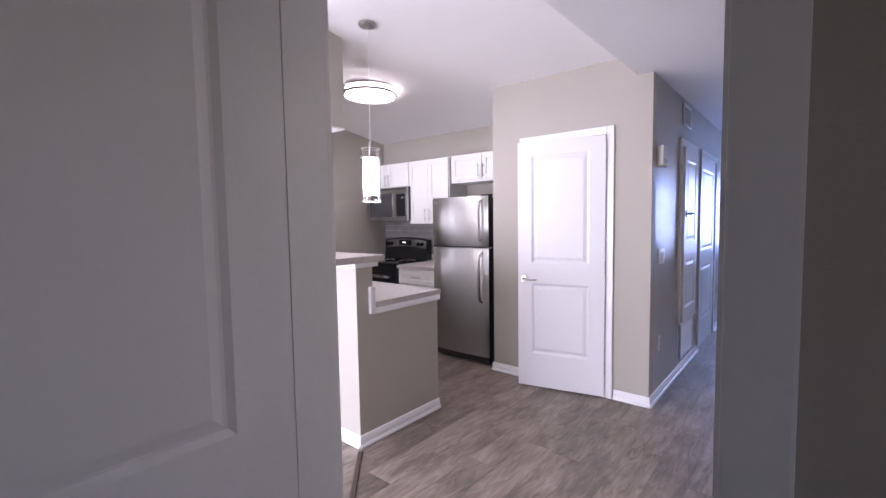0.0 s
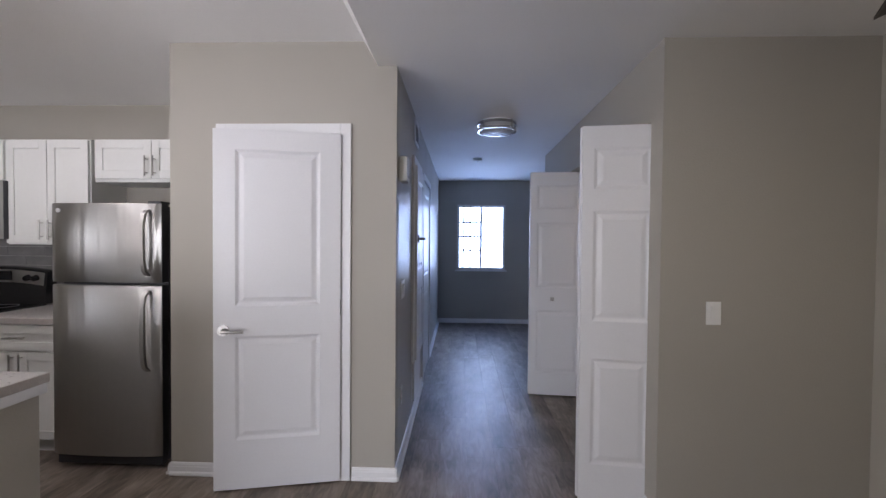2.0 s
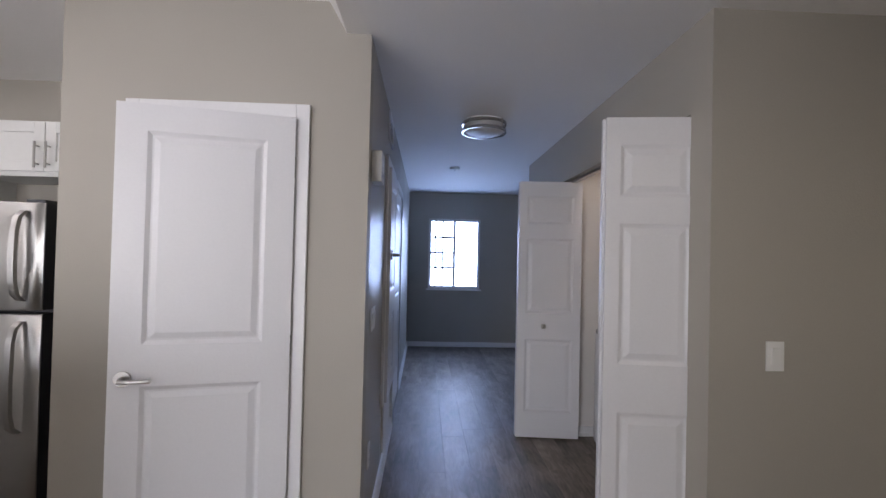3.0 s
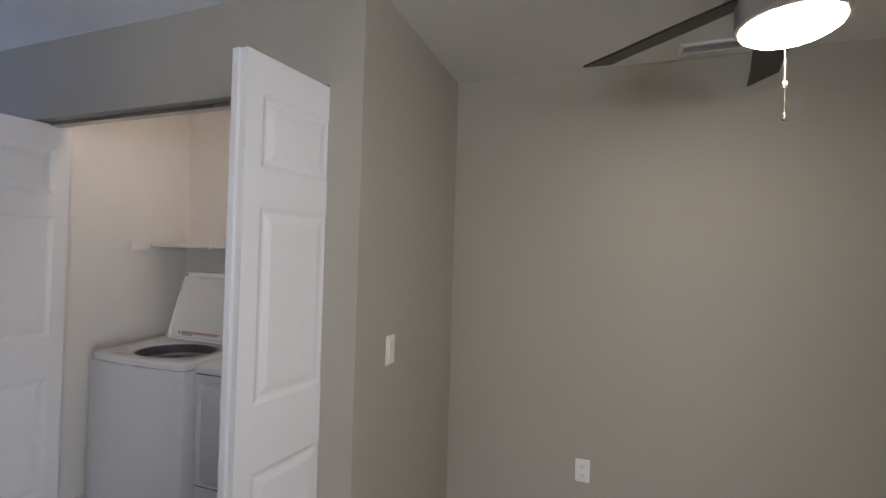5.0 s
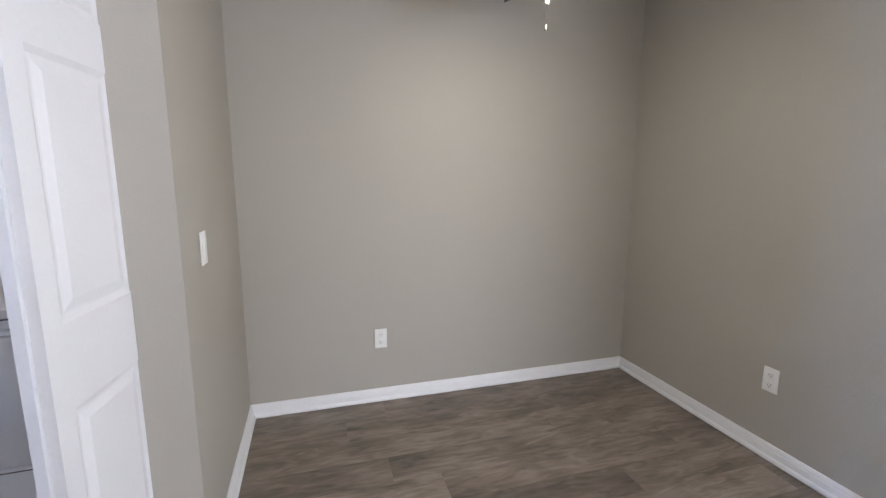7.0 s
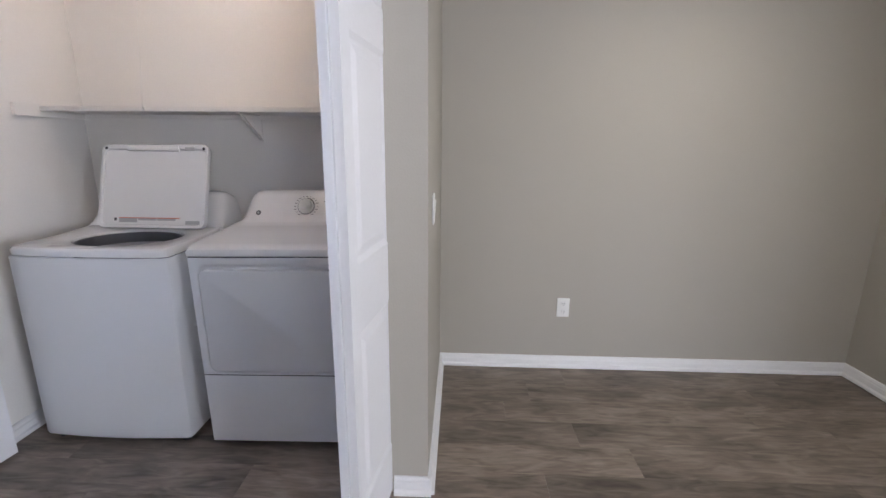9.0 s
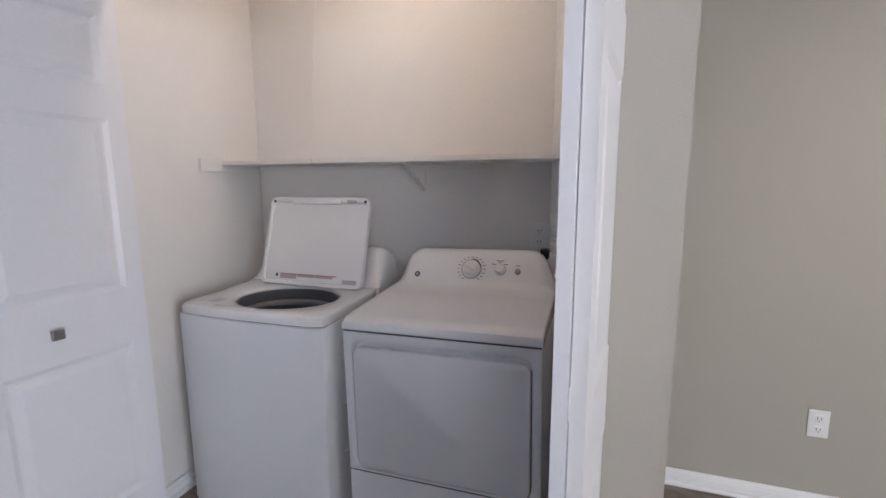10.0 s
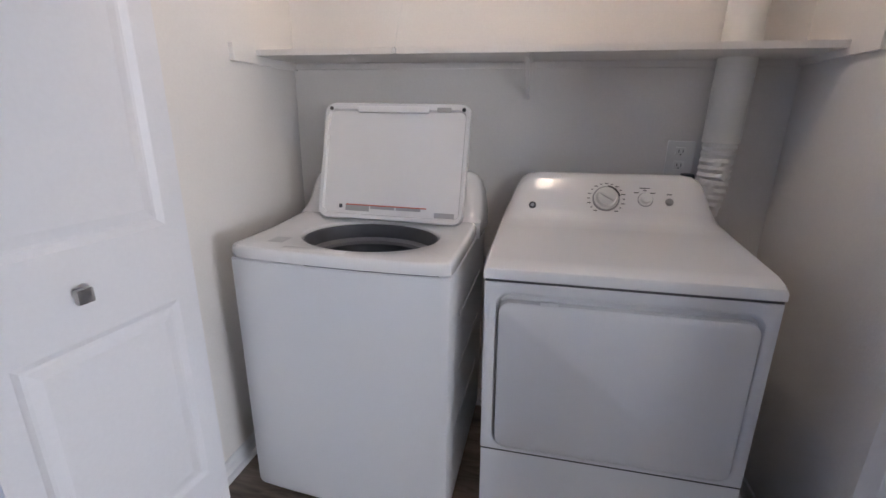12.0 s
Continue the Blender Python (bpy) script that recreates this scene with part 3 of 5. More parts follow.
UY = YB - 0.33
cabinet("wall_cabinet", "white shaker wall cabinet above the microwave", -3.56, -2.855, UY, YB, 1.825, 2.12,
        [("door", 0.006, 0.35, 1.835, 2.11, 0.325, 1.915, True), ("door", 0.355, 0.699, 1.835, 2.11, 0.38, 1.915, True)], "white wall cabinets")
cabinet("wall_cabinet", "tall white shaker wall cabinet beside the microwave", -2.85, -2.235, UY, YB, 1.375, 2.12,
        [("door", 0.006, 0.304, 1.385, 2.11, 0.275, 1.48, True), ("door", 0.309, 0.607, 1.385, 2.11, 0.338, 1.48, True)], "white wall cabinets")
cabinet("wall_cabinet", "short white shaker wall cabinet over the refrigerator", -2.205, -1.362, UY, YB, 1.82, 2.12,
        [("door", 0.012, 0.418, 1.845, 2.11, 0.392, 1.93, True), ("door", 0.423, 0.830, 1.845, 2.11, 0.45, 1.93, True)], "white wall cabinets")
cabinet("base_cabinet", "white shaker base cabinet with a drawer beside the range", -2.79, -2.17, YB - 0.60, YB, 0, 0.865,
        [("drawer", 0.006, 0.60, 0.69, 0.855, 0.30, 0.775, False), ("door", 0.006, 0.30, 0.11, 0.68, 0.27, 0.60, True), ("door", 0.306, 0.60, 0.11, 0.68, 0.335, 0.60, True)], kick=0.1)
ct = thing("small_counter", "short speckled laminate counter beside the range", "countertop")
part("top", box(B(), -2.795, -2.165, YB - 0.63, YB - 0.001, 0.866, 0.904, 0.004), QUARTZ, ct)
part("edge_band", boxes((-2.795, -2.165, YB - 0.633, YB - 0.630, 0.866, 0.902)), EDGE, ct, "grey-brown laminate edge")
part("backsplash_lip", box(B(), -2.795, -2.165, YB - 0.02, YB - 0.002, 0.904, 0.98, 0.003), QUARTZ, ct)
cabinet("base_cabinet", "white base cabinet under the sink counter", XL + 0.6, HX - 0.12, -0.985, -0.957, 0.1, 0.85, [])

# refrigerator
FX0, FX1, FY = -2.135, -1.445, 0.03
fg = thing("refrigerator", "stainless steel top-freezer refrigerator with dark sides", "refrigerator", (FX0, FY, 0))
fw = FX1 - FX0
part("body", box(B(), 0.004, fw - 0.004, 0.085, 0.72, 0.03, 1.625, 0.006), mat("fridge_side_paint", (0.075, 0.077, 0.088), 0.45, bump=0.1, scale=200, vary=0.06), fg, "dark grey painted cabinet")


def curved_front(w, z0, z1, bulge=0.016, t=0.065):
    bm = B()
    n = 14
    secs = []
    for i in range(n + 1):
        u = i / n
        y = -bulge * (1 - (2 * u - 1) ** 2) + (0.012 if i in (0, n) else 0)
        x = u * w
        secs.append([(x, y + 0.006, z0), (x, y, z0 + 0.008), (x, y, z1 - 0.008), (x, y + 0.006, z1), (x, t, z1), (x, t, z0)])
    return loft(bm, secs)


for nm, z0, z1 in (("freezer_door", 1.155, 1.640), ("fridge_door", 0.085, 1.140)):
    dc = part(nm, box(B(), 0.001, fw - 0.001, 0.016, 0.078, z0, z1, 0.004), DARK, fg, "dark grey door shell")
    part("door_skin", curved_front(fw, z0 + 0.001, z1 - 0.001, t=0.0155), STEEL, dc, "stainless steel skin")
part("base_grille", boxes((0.01, fw - 0.01, 0.03, 0.08, 0.02, 0.08)), DARK, fg, "black base grille")
for z0, z1 in ((1.20, 1.60), (0.62, 1.11)):
    hb = B()
    loft(hb, [[(fw - 0.066 + dx, y + dy, z) for dx, dy in ((-0.016, 0), (-0.012, -0.014), (0.012, -0.014), (0.016, 0), (0.01, 0.008), (-0.01, 0.008))]
              for z, y in ((z0, -0.012), (z0 + 0.03, -0.045), (z0 + 0.09, -0.058), ((z0 + z1) / 2, -0.062), (z1 - 0.09, -0.058), (z1 - 0.03, -0.045), (z1, -0.012))])
    part("handle", hb, STEEL, fg, "curved grey metal handle")
bd = B()
cyl(bd, (0.055, 0.0, 1.595), (0.055, -0.007, 1.595), 0.014, seg=24)
part("badge", bd, LABEL, fg, "small round grey badge")
part("hinge_cover", box(B(), fw - 0.09, fw - 0.01, 0.02, 0.11, 1.640, 1.655, 0.004), DARK, fg)

# range
RX0, RX1, RY = -3.555, -2.80, 0.115
rg = thing("electric_range", "black and stainless freestanding electric range", "stove", (RX0, RY, 0))
rw = RX1 - RX0
part("body", boxes((0, rw, 0.03, YB - RY - 0.02, 0.0, 0.895)), DARK, rg, smooth=False)
part("cooktop", box(B(), -0.002, rw + 0.002, 0.0, YB - RY - 0.1, 0.895, 0.915, 0.006), BGLASS, rg, "black glass cooktop")
for bx, by, r in ((0.2, 0.16, 0.1), (0.55, 0.16, 0.08), (0.2, 0.42, 0.08), (0.55, 0.42, 0.1)):
    rb = B()
    lathe(rb, [(r, 0.9155), (r, 0.9165), (r - 0.006, 0.9165), (r - 0.006, 0.9155)], (bx, by, 0), 32)
    part("burner_ring", rb, GREYPL, rg, "thin grey burner ring")
od = part("oven_door", box(B(), 0.01, rw - 0.01, -0.012, 0.03, 0.20, 0.80, 0.006), BGLASS, rg, "black glass oven door")
hb = B()
box(hb, 0.06, rw - 0.06, -0.06, -0.038, 0.745, 0.775, 0.008)
for x in (0.09, rw - 0.09):
    box(hb, x - 0.014, x + 0.014, -0.042, -0.01, 0.75, 0.77, 0.003)
part("handle", hb, STEEL, od, "stainless bar handle")
part("drawer", box(B(), 0.01, rw - 0.01, -0.008, 0.03, 0.03, 0.185, 0.005), BLACK, rg)
part("control_strip", box(B(), 0.005, rw - 0.005, -0.004, 0.03, 0.81, 0.893, 0.004), BLACK, rg)
cons = B()
prof = []
n = 16
for i in range(n + 1):
    u = i / n
    x = u * rw
    top = 1.165 + 0.03 * (1 - (2 * u - 1) ** 2)
    prof.append([(x, YB - RY - 0.115, 0.915), (x, YB - RY - 0.085, top - 0.01), (x, YB - RY - 0.07, top), (x, YB - RY - 0.01, top), (x, YB - RY - 0.005, 0.915)])
loft(cons, prof)
cn = part("back_panel", cons, BLACK, rg, "black curved control console")
band = B()
secs = []
for i in range(n + 1):
    u = 0.03 + 0.94 * i / n
    x = u * rw
    top = 1.165 + 0.03 * (1 - (2 * u - 1) ** 2)
    y = lambda z: YB - RY - 0.115 + 0.03 * (z - 0.915) / (top - 0.925) - 0.004
    secs.append([(x, y(top - 0.115), top - 0.115), (x, y(top - 0.018), top - 0.018), (x, y(top - 0.018) + 0.006, top - 0.018), (x, y(top - 0.115) + 0.006, top - 0.115)])
loft(band, secs)
part("console_band", band, STEEL, cn, "stainless console face")
dp = part("display", box(B(), rw * 0.36, rw * 0.64, 0.553, 0.566, 1.095, 1.165, 0.003), BGLASS, cn, "black clock display")
for x in (0.40, 0.425, 0.45):
    part("digit", boxes((rw * (x + 0.05), rw * (x + 0.065), 0.551, 0.5525, 1.12, 1.14)), DISPLAY, dp, "glowing clock digit", smooth=False)
for x in (0.07, 0.155, 0.80, 0.885):
    kb = B()
    cyl(kb, (rw * x + 0.01, 0.566, 1.115), (rw * x + 0.01, 0.535, 1.108), 0.024, 0.019, 20)
    part("knob", kb, BLACK, cn, "black control knob")

# microwave
mw = thing("microwave", "stainless over-the-range microwave with a dark window", "microwave", (-3.526, UY - 0.085, 0.038))
part("body", boxes((0, 0.70, 0.03, 0.38, 1.372, 1.785)), DARK, mw, smooth=False)
md = part("door", box(B(), 0.0, 0.70, 0.0, 0.03, 1.375, 1.783, 0.005), STEEL, mw, "stainless face")
part("window", box(B(), 0.03, 0.465, -0.004, 0.004, 1.425, 1.71, 0.003), SMOKE, md, "dark glass window")
part("control_panel", box(B(), 0.525, 0.672, -0.004, 0.004, 1.43, 1.70, 0.003), BGLASS, md, "black key panel")
part("handle", tube(B(), [(0.492, 0.0, 1.41), (0.492, -0.03, 1.43), (0.492, -0.034, 1.56), (0.492, -0.03, 1.70), (0.492, 0.0, 1.72)], 0.011), STEEL, md, "vertical bar handle")
for k in range(2):
    part("digit", boxes((0.62 + 0.012 * k, 0.625 + 0.012 * k, -0.006, -0.0045, 1.65, 1.658)), DISPLAY, md, "glowing clock digit", smooth=False)
part("vent_grille", boxes((0.02, 0.68, -0.001, 0.004, 1.752, 1.758), (0.02, 0.68, -0.001, 0.004, 1.764, 1.770)), DARK, mw, smooth=False)

# faucet
fc = thing("faucet", "curved chrome kitchen faucet at the sink", "faucet", (-2.55, -1.42, 0.905))
arc = [(0, 0, 0), (0, 0, 0.24)] + [(0, 0.075 - 0.075 * math.cos(a), 0.24 + 0.075 * math.sin(a)) for a in [math.pi * k / 8 for k in range(1, 9)]] + [(0, 0.15, 0.2)]
part("spout", tube(B(), arc, 0.012, 12), CHROME, fc)
bb = B()
cyl(bb, (0, 0, 0), (0, 0, 0.05), 0.026, 0.02, 24)
part("base", bb, CHROME, fc)
part("handle", tube(B(), [(0.02, 0, 0.05), (0.05, 0, 0.07), (0.09, 0, 0.1)], 0.007), CHROME, fc)
sb_ = B()
loft(sb_, [[(x + a, y + a, z) for a, z in ((-0.012, 0.0005), (0.012, 0.0005), (0.008, 0.006), (-0.008, 0.006))] for x, y in ((-1.20, -1.745), (-0.2, -2.74))])
solid("trim", sb_, STRIP, "dark floor transition strip beside the half wall", "transition strip")


# pendants
def pendant(x, y, ceiling, drop_top, label):
    p = thing("pendant_light", label, "pendant light", (x, y, 0), group="pendants above the bar")
    c = B()
    lathe(c, [(0.0, ceiling), (0.062, ceiling), (0.062, ceiling - 0.012), (0.05, ceiling - 0.025), (0.0, ceiling - 0.028)], (0, 0, 0), 36)
    part("canopy", c, NICKEL, p, "satin nickel ceiling canopy")
    k = B()
    cyl(k, (0, 0, drop_top + 0.03), (0, 0, ceiling - 0.02), 0.002, seg=8)
    part("cord", k, PLASTIC, p, "thin pale cord")
    k = B()
    cyl(k, (0, 0, drop_top - 0.07), (0, 0, drop_top + 0.04), 0.016, 0.012, 20)
    lathe(k, [(0.0, drop_top - 0.066), (0.0725, drop_top - 0.066), (0.0725, drop_top - 0.061), (0.0, drop_top - 0.061)], (0, 0, 0), 32)
    part("socket_cap", k, NICKEL, p, "nickel socket and disc")
    s = B()
    lathe(s, [(0.0, drop_top - 0.068), (0.048, drop_top - 0.068), (0.051, drop_top - 0.075), (0.051, drop_top - 0.322), (0.047, drop_top - 0.322), (0.047, drop_top - 0.08)], (0, 0, 0), 40)
    part("inner_shade", s, WATERM, p, "glowing white inner glass")
    g = B()
    lathe(g, [(0.066, drop_top), (0.066, drop_top - 0.38), (0.062, drop_top - 0.38), (0.062, drop_top)], (0, 0, 0), 48)
    o = part("outer_shade", g, GLASS, p, "clear glass cylinder")
    o.visible_shadow = False
    for z in (drop_top, drop_top - 0.374):
        rim = B()
        lathe(rim, [(0.0668, z + 0.0015), (0.0668, z - 0.0015), (0.0615, z - 0.0015), (0.0615, z + 0.0015), (0.0668, z + 0.0015)], (0, 0, 0), 48)
        part("rim", rim, PLASTIC, o, "polished pale glass rim")
    return p


pendant(-1.545, -1.30, vault(-1.30), 1.932, "glass cylinder pendant light on a long cord, lit")
pendant(-2.39, -1.44, SZ, 1.985, "glass cylinder pendant light close under the soffit, lit")


# flush ceiling lights with two metal rings
def flush_light(at, tilt, r, lens, label):
    f = thing("ceiling_light", label, "ceiling light", at)
    f.rotation_euler = (tilt, 0, 0)
    b = B()
    lathe(b, [(0, 0.045), (r * 0.9, 0.045), (r * 0.9, -0.012), (0, -0.012)], (0, 0, 0), 48)
    part("base", b, WHITE, f)
    d = B()
    lathe(d, [(r * 0.85, -0.012), (r * 0.86, -0.05), (r * 0.86, -0.078), (r * 0.8, -0.086), (r * 0.45, -0.094), (0, -0.096)], (0, 0, 0), 48)
    part("diffuser", d, lens, f, "white drum diffuser")
    for z in (-0.020, -0.074):
        g = B()
        lathe(g, [(r, z + 0.010), (r, z - 0.010), (r * 0.94, z - 0.010), (r * 0.94, z + 0.010), (r, z + 0.010)], (0, 0, 0), 56)
        part("ring", g, RINGM, f, "brushed nickel ring")
    for k in range(4):
        a = math.pi / 4 + k * math.pi / 2
        g = B()
        cyl(g, (r * 0.978 * math.cos(a), r * 0.978 * math.sin(a), -0.078), (r * 0.978 * math.cos(a), r * 0.978 * math.sin(a), 0), 0.006, seg=8)
        part("post", g, NICKEL, f)
    return f


flush_light((-2.39, -0.55, vault(-0.55) + 0.012), -math.atan(VS) * 0.15, 0.262, KITLENS, "lit round ceiling light with two metal rings")
flush_light((0.68, 1.23, HC - 0.004), 0, 0.165, OFFLENS, "unlit round ceiling light with two brushed nickel rings")

# ---- hall fixtures ----
sd = thing("smoke_detector", "white round smoke detector on the hall ceiling", "smoke detector", (0.58, 2.97, HC))
b = B()
lathe(b, [(0, 0), (0.055, 0), (0.055, -0.01), (0.046, -0.022), (0.03, -0.028), (0, -0.028)], (0, 0, 0), 32)
part("case", b, PLASTIC, sd)
b = B()
lathe(b, [(0, -0.028), (0.012, -0.028), (0.01, -0.031), (0, -0.031)], (0, 0, 0), 20)
part("test_button", b, GREYPL, sd)


def grille(name, label, m, w, h, n, slat=0.5, upright=False):
    """A louvred vent: x across, z up, face towards -y."""
    g = thing(name, label, "vent")
    g.matrix_basis = m
    # Dark sheet paints the shade of a duct; the wall behind is solid.
    part("backing", boxes((-w / 2 + 0.01, w / 2 - 0.01, -0.003, 0.0, -h / 2 + 0.01, h / 2 - 0.01)), DARK, g, "dark sheet standing in for the shaded depth behind the slats", smooth=False)
    fr_ = B()
    for r in ((-w / 2, -w / 2 + 0.022, -h / 2, h / 2), (w / 2 - 0.022, w / 2, -h / 2, h / 2), (-w / 2 + 0.022, w / 2 - 0.022, h / 2 - 0.022, h / 2), (-w / 2 + 0.022, w / 2 - 0.022, -h / 2, -h / 2 + 0.022)):
        box(fr_, r[0], r[1], -0.012, 0, r[2], r[3], 0.002, 1)
    part("frame", fr_, WHITE, g)
    ih = h - 0.044
    for k in range(n):
        z = -h / 2 + 0.022 + ih * (k + 0.5) / n
        s_ = B()
        d_ = ih / n * slat
        loft(s_, [[(x, -0.010, z - d_), (x, -0.0085, z - d_), (x, -0.002, z + d_ * 0.6), (x, -0.0035, z + d_ * 0.6)] for x in (-w / 2 + 0.022, w / 2 - 0.022)])
        part("slat", s_, WHITE, g, smooth=False)
    return g


FACE_PX = pose(0, 0, 0, 0, 0, 90)     # turns a face from -y to +x
grille("wall_vent", "white louvred supply vent high on the hall wall", Matrix.Translation((0.002, 1.09, 2.31)) @ FACE_PX, 0.32, 0.19, 8)
grille("return_grille", "white return air grille under the utility door", Matrix.Translation((0.002, 1.235, 0.275)) @ FACE_PX, 0.53, 0.32, 16)
solid("trim", box(B(), -0.1, 0.022, 0.9, 1.57, 0.443, 0.466, 0.003), WHITE, "white sill under the utility door", "door sill")
cb = thing("door_chime", "pale plastic door chime box on the hall wall", "door chime")
part("case", box(B(), 0.001, 0.05, 0.10, 0.23, 1.79, 1.94, 0.008), PLASTIC, cb)
part("grille_line", boxes((0.0505, 0.0515, 0.11, 0.22, 1.815, 1.818), (0.0505, 0.0515, 0.11, 0.22, 1.825, 1.828), (0.0505, 0.0515, 0.11, 0.22, 1.835, 1.838)), GREYPL, cb, smooth=False)


def plate(name, label, category, m, kind="switch", w=0.072, h=0.116):
    """A wall plate: x across, z up, face towards -y."""
    p = thing(name, label, category)
    p.matrix_basis = m
    part("plate", box(B(), -w / 2, w / 2, -0.006, 0, -h / 2, h / 2, 0.003), PLASTIC, p)
    gangs = round(w / 0.06) if w > 0.1 else 1
    for k in range(gangs):
        x = (k - (gangs - 1) / 2) * 0.046
        if kind == "switch":
            r = B()
            loft(r, [[(x - 0.0165, -0.006, -0.033), (x + 0.0165, -0.006, -0.033), (x + 0.0165, -0.006, 0.033), (x - 0.0165, -0.006, 0.033)],
                     [(x - 0.0155, -0.0075, -0.032), (x + 0.0155, -0.0075, -0.032), (x + 0.0155, -0.0115, 0.032), (x - 0.0155, -0.0115, 0.032)]])
            part("rocker", r, PLASTIC, p, smooth=False)
        else:
            for z in (-0.024, 0.024):
                r = B()
                box(r, -0.017, 0.017, -0.0085, -0.004, z - 0.015, z + 0.015, 0.003)
                s_ = part("socket", r, PLASTIC, p)
                part("slot", boxes((-0.008, -0.0055, -0.0092, -0.0086, z - 0.003, z + 0.007), (0.0055, 0.008, -0.0092, -0.0086, z - 0.003, z + 0.007), (-0.002, 0.002, -0.0092, -0.0086, z - 0.011, z - 0.007)), INK, s_, "dark socket slots", smooth=False)
    for z in ((-0.046, 0.046) if kind == "switch" else (0,)):
        sc = B()
        cyl(sc, (0, -0.006, z), (0, -0.0072, z), 0.003, seg=10)
        part("screw", sc, PLASTIC, p)
    return p


T = Matrix.Translation
plate("light_switch", "white rocker light switch on the nook wall", "light switch", T((1.642, YS - 0.001, 1.080)))
plate("light_switch", "wide white multi-gang light switch on the hall wall", "light switch", T((0.001, 0.28, 1.11)) @ FACE_PX, w=0.165)
plate("power_outlet", "white duplex outlet low on the hall wall", "power outlet", T((0.001, 0.24, 0.43)) @ FACE_PX, "outlet")
plate("light_switch", "white wall plate on the kitchen side wall", "light switch", T((XL + 0.001, -0.92, 1.41)) @ FACE_PX)
plate("power_outlet", "white duplex outlet on the nook end wall", "power outlet", T((XN - 0.001, -1.058, 0.389)) @ pose(0, 0, 0, 0, 0, -90), "outlet")
plate("power_outlet", "white duplex outlet beside the doorway", "power outlet", T((1.375, YN + 0.001, 0.385)) @ pose(0, 0, 0, 0, 0, 180), "outlet")
plate("power_outlet", "white duplex outlet on the half wall", "power outlet", T((-1.645, -1.711, 0.42)), "outlet")
plate("power_outlet", "white dryer outlet plate on the closet wall", "power outlet", T((XC - 0.001, 0.072, 1.14)) @ pose(0, 0, 0, 0, 0, -90), "outlet", 0.09, 0.12)

# stair rail in the far room
nr = thing("stair_rail", "white stair guard rail with a turned newel post", "stair rail", (1.5, 3.5, 0))


def newel(x, y, h):
    bm = B()
    box(bm, x - 0.045, x + 0.045, y - 0.045, y + 0.045, 0, 0.32, 0.004)
    lathe(bm, [(0.045, 0.32), (0.03, 0.34), (0.04, 0.37), (0.034, 0.5), (0.026, 0.64), (0.036, 0.66), (0.028, 0.68), (0.045, 0.70)], (x, y, 0), 20)
    box(bm, x - 0.045, x + 0.045, y - 0.045, y + 0.045, 0.70, h - 0.05, 0.004)
    lathe(bm, [(0.03, h - 0.05), (0.052, h - 0.04), (0.052, h - 0.025), (0.03, h - 0.01), (0, h)], (x, y, 0), 20)
    return bm


part("newel_post", newel(0, 0, 1.06), WHITE, nr)
part("newel_post", newel(0, -0.69, 1.06), WHITE, nr)
part("hand_rail", box(B(), -0.03, 0.03, -0.69, 0, 0.90, 0.945, 0.008), WHITE, nr)
part("bottom_rail", box(B(), -0.02, 0.02, -0.69, 0, 0.10, 0.135, 0.004), WHITE, nr)
for k in range(5):
    y = -0.115 * (k + 1)
    bl = B()
    lathe(bl, [(0.016, 0.13), (0.016, 0.3), (0.011, 0.34), (0.016, 0.5), (0.011, 0.72), (0.016, 0.76), (0.016, 0.9)], (0, y, 0), 12)
    part("baluster", bl, WHITE, nr)

# ---- ceiling fan in the nook ----
FCX, FCY = 1.50, -1.60
fan = thing("ceiling_fan", "brushed nickel ceiling fan with five dark blades and a lit lamp", "ceiling fan", (FCX, FCY, 0))
b = B()
lathe(b, [(0, HC), (0.072, HC), (0.072, HC - 0.02), (0.05, HC - 0.055), (0.015, HC - 0.06)], (0, 0, 0), 40)
part("canopy", b, NICKEL, fan)
b = B()
cyl(b, (0, 0, 2.32), (0, 0, HC - 0.05), 0.014, seg=16)
part("downrod", b, NICKEL, fan)
b = B()
lathe(b, [(0.0, 2.36), (0.05, 2.36), (0.09, 2.352), (0.104, 2.34), (0.106, 2.325), (0.106, 2.302), (0.118, 2.300), (0.122, 2.295), (0.122, 2.220), (0.118, 2.216), (0.112, 2.216)], (0, 0, 0), 56)
part("motor_housing", b, COLLAR, fan, "brushed nickel motor housing")
b = B()
lathe(b, [(0.112, 2.216), (0.114, 2.212), (0.128, 2.209), (0.131, 2.204), (0.131, 2.138), (0.127, 2.133), (0.120, 2.131), (0.0, 2.137)], (0, 0, 0), 56)
part("light_collar", b, COLLAR, fan, "brushed nickel collar round the lamp")
b = B()
lathe(b, [(0.121, 2.1305), (0.117, 2.121), (0.095, 2.107), (0.05, 2.097), (0, 2.094)], (0, 0, 0), 48)
part("light_lens", b, FANLENS, fan, "glowing white lens")
FAN0 = -11.0


def blade():
    bm = B()
    secs = []
    for u in [k / 10 for k in range(11)]:
        r = 0.10 + u * 0.475
        half = 0.050 + 0.008 * math.sin(math.pi * min(u * 1.3, 1))
        skew = 0.012 * u
        pitch = radians(13)
        top, bot = [], []
        for v in (-1, -0.5, 0, 0.5, 1):
            c = v * half
            x = r + 0.028 * v * u ** 3
            yy = c * math.cos(pitch) + skew
            z = -c * math.sin(pitch) + 2.246 - 0.055 * u
            top.append((x, yy, z + 0.004))
            bot.append((x, yy, z - 0.004))
        secs.append(top + bot[::-1])
    return loft(bm, secs)


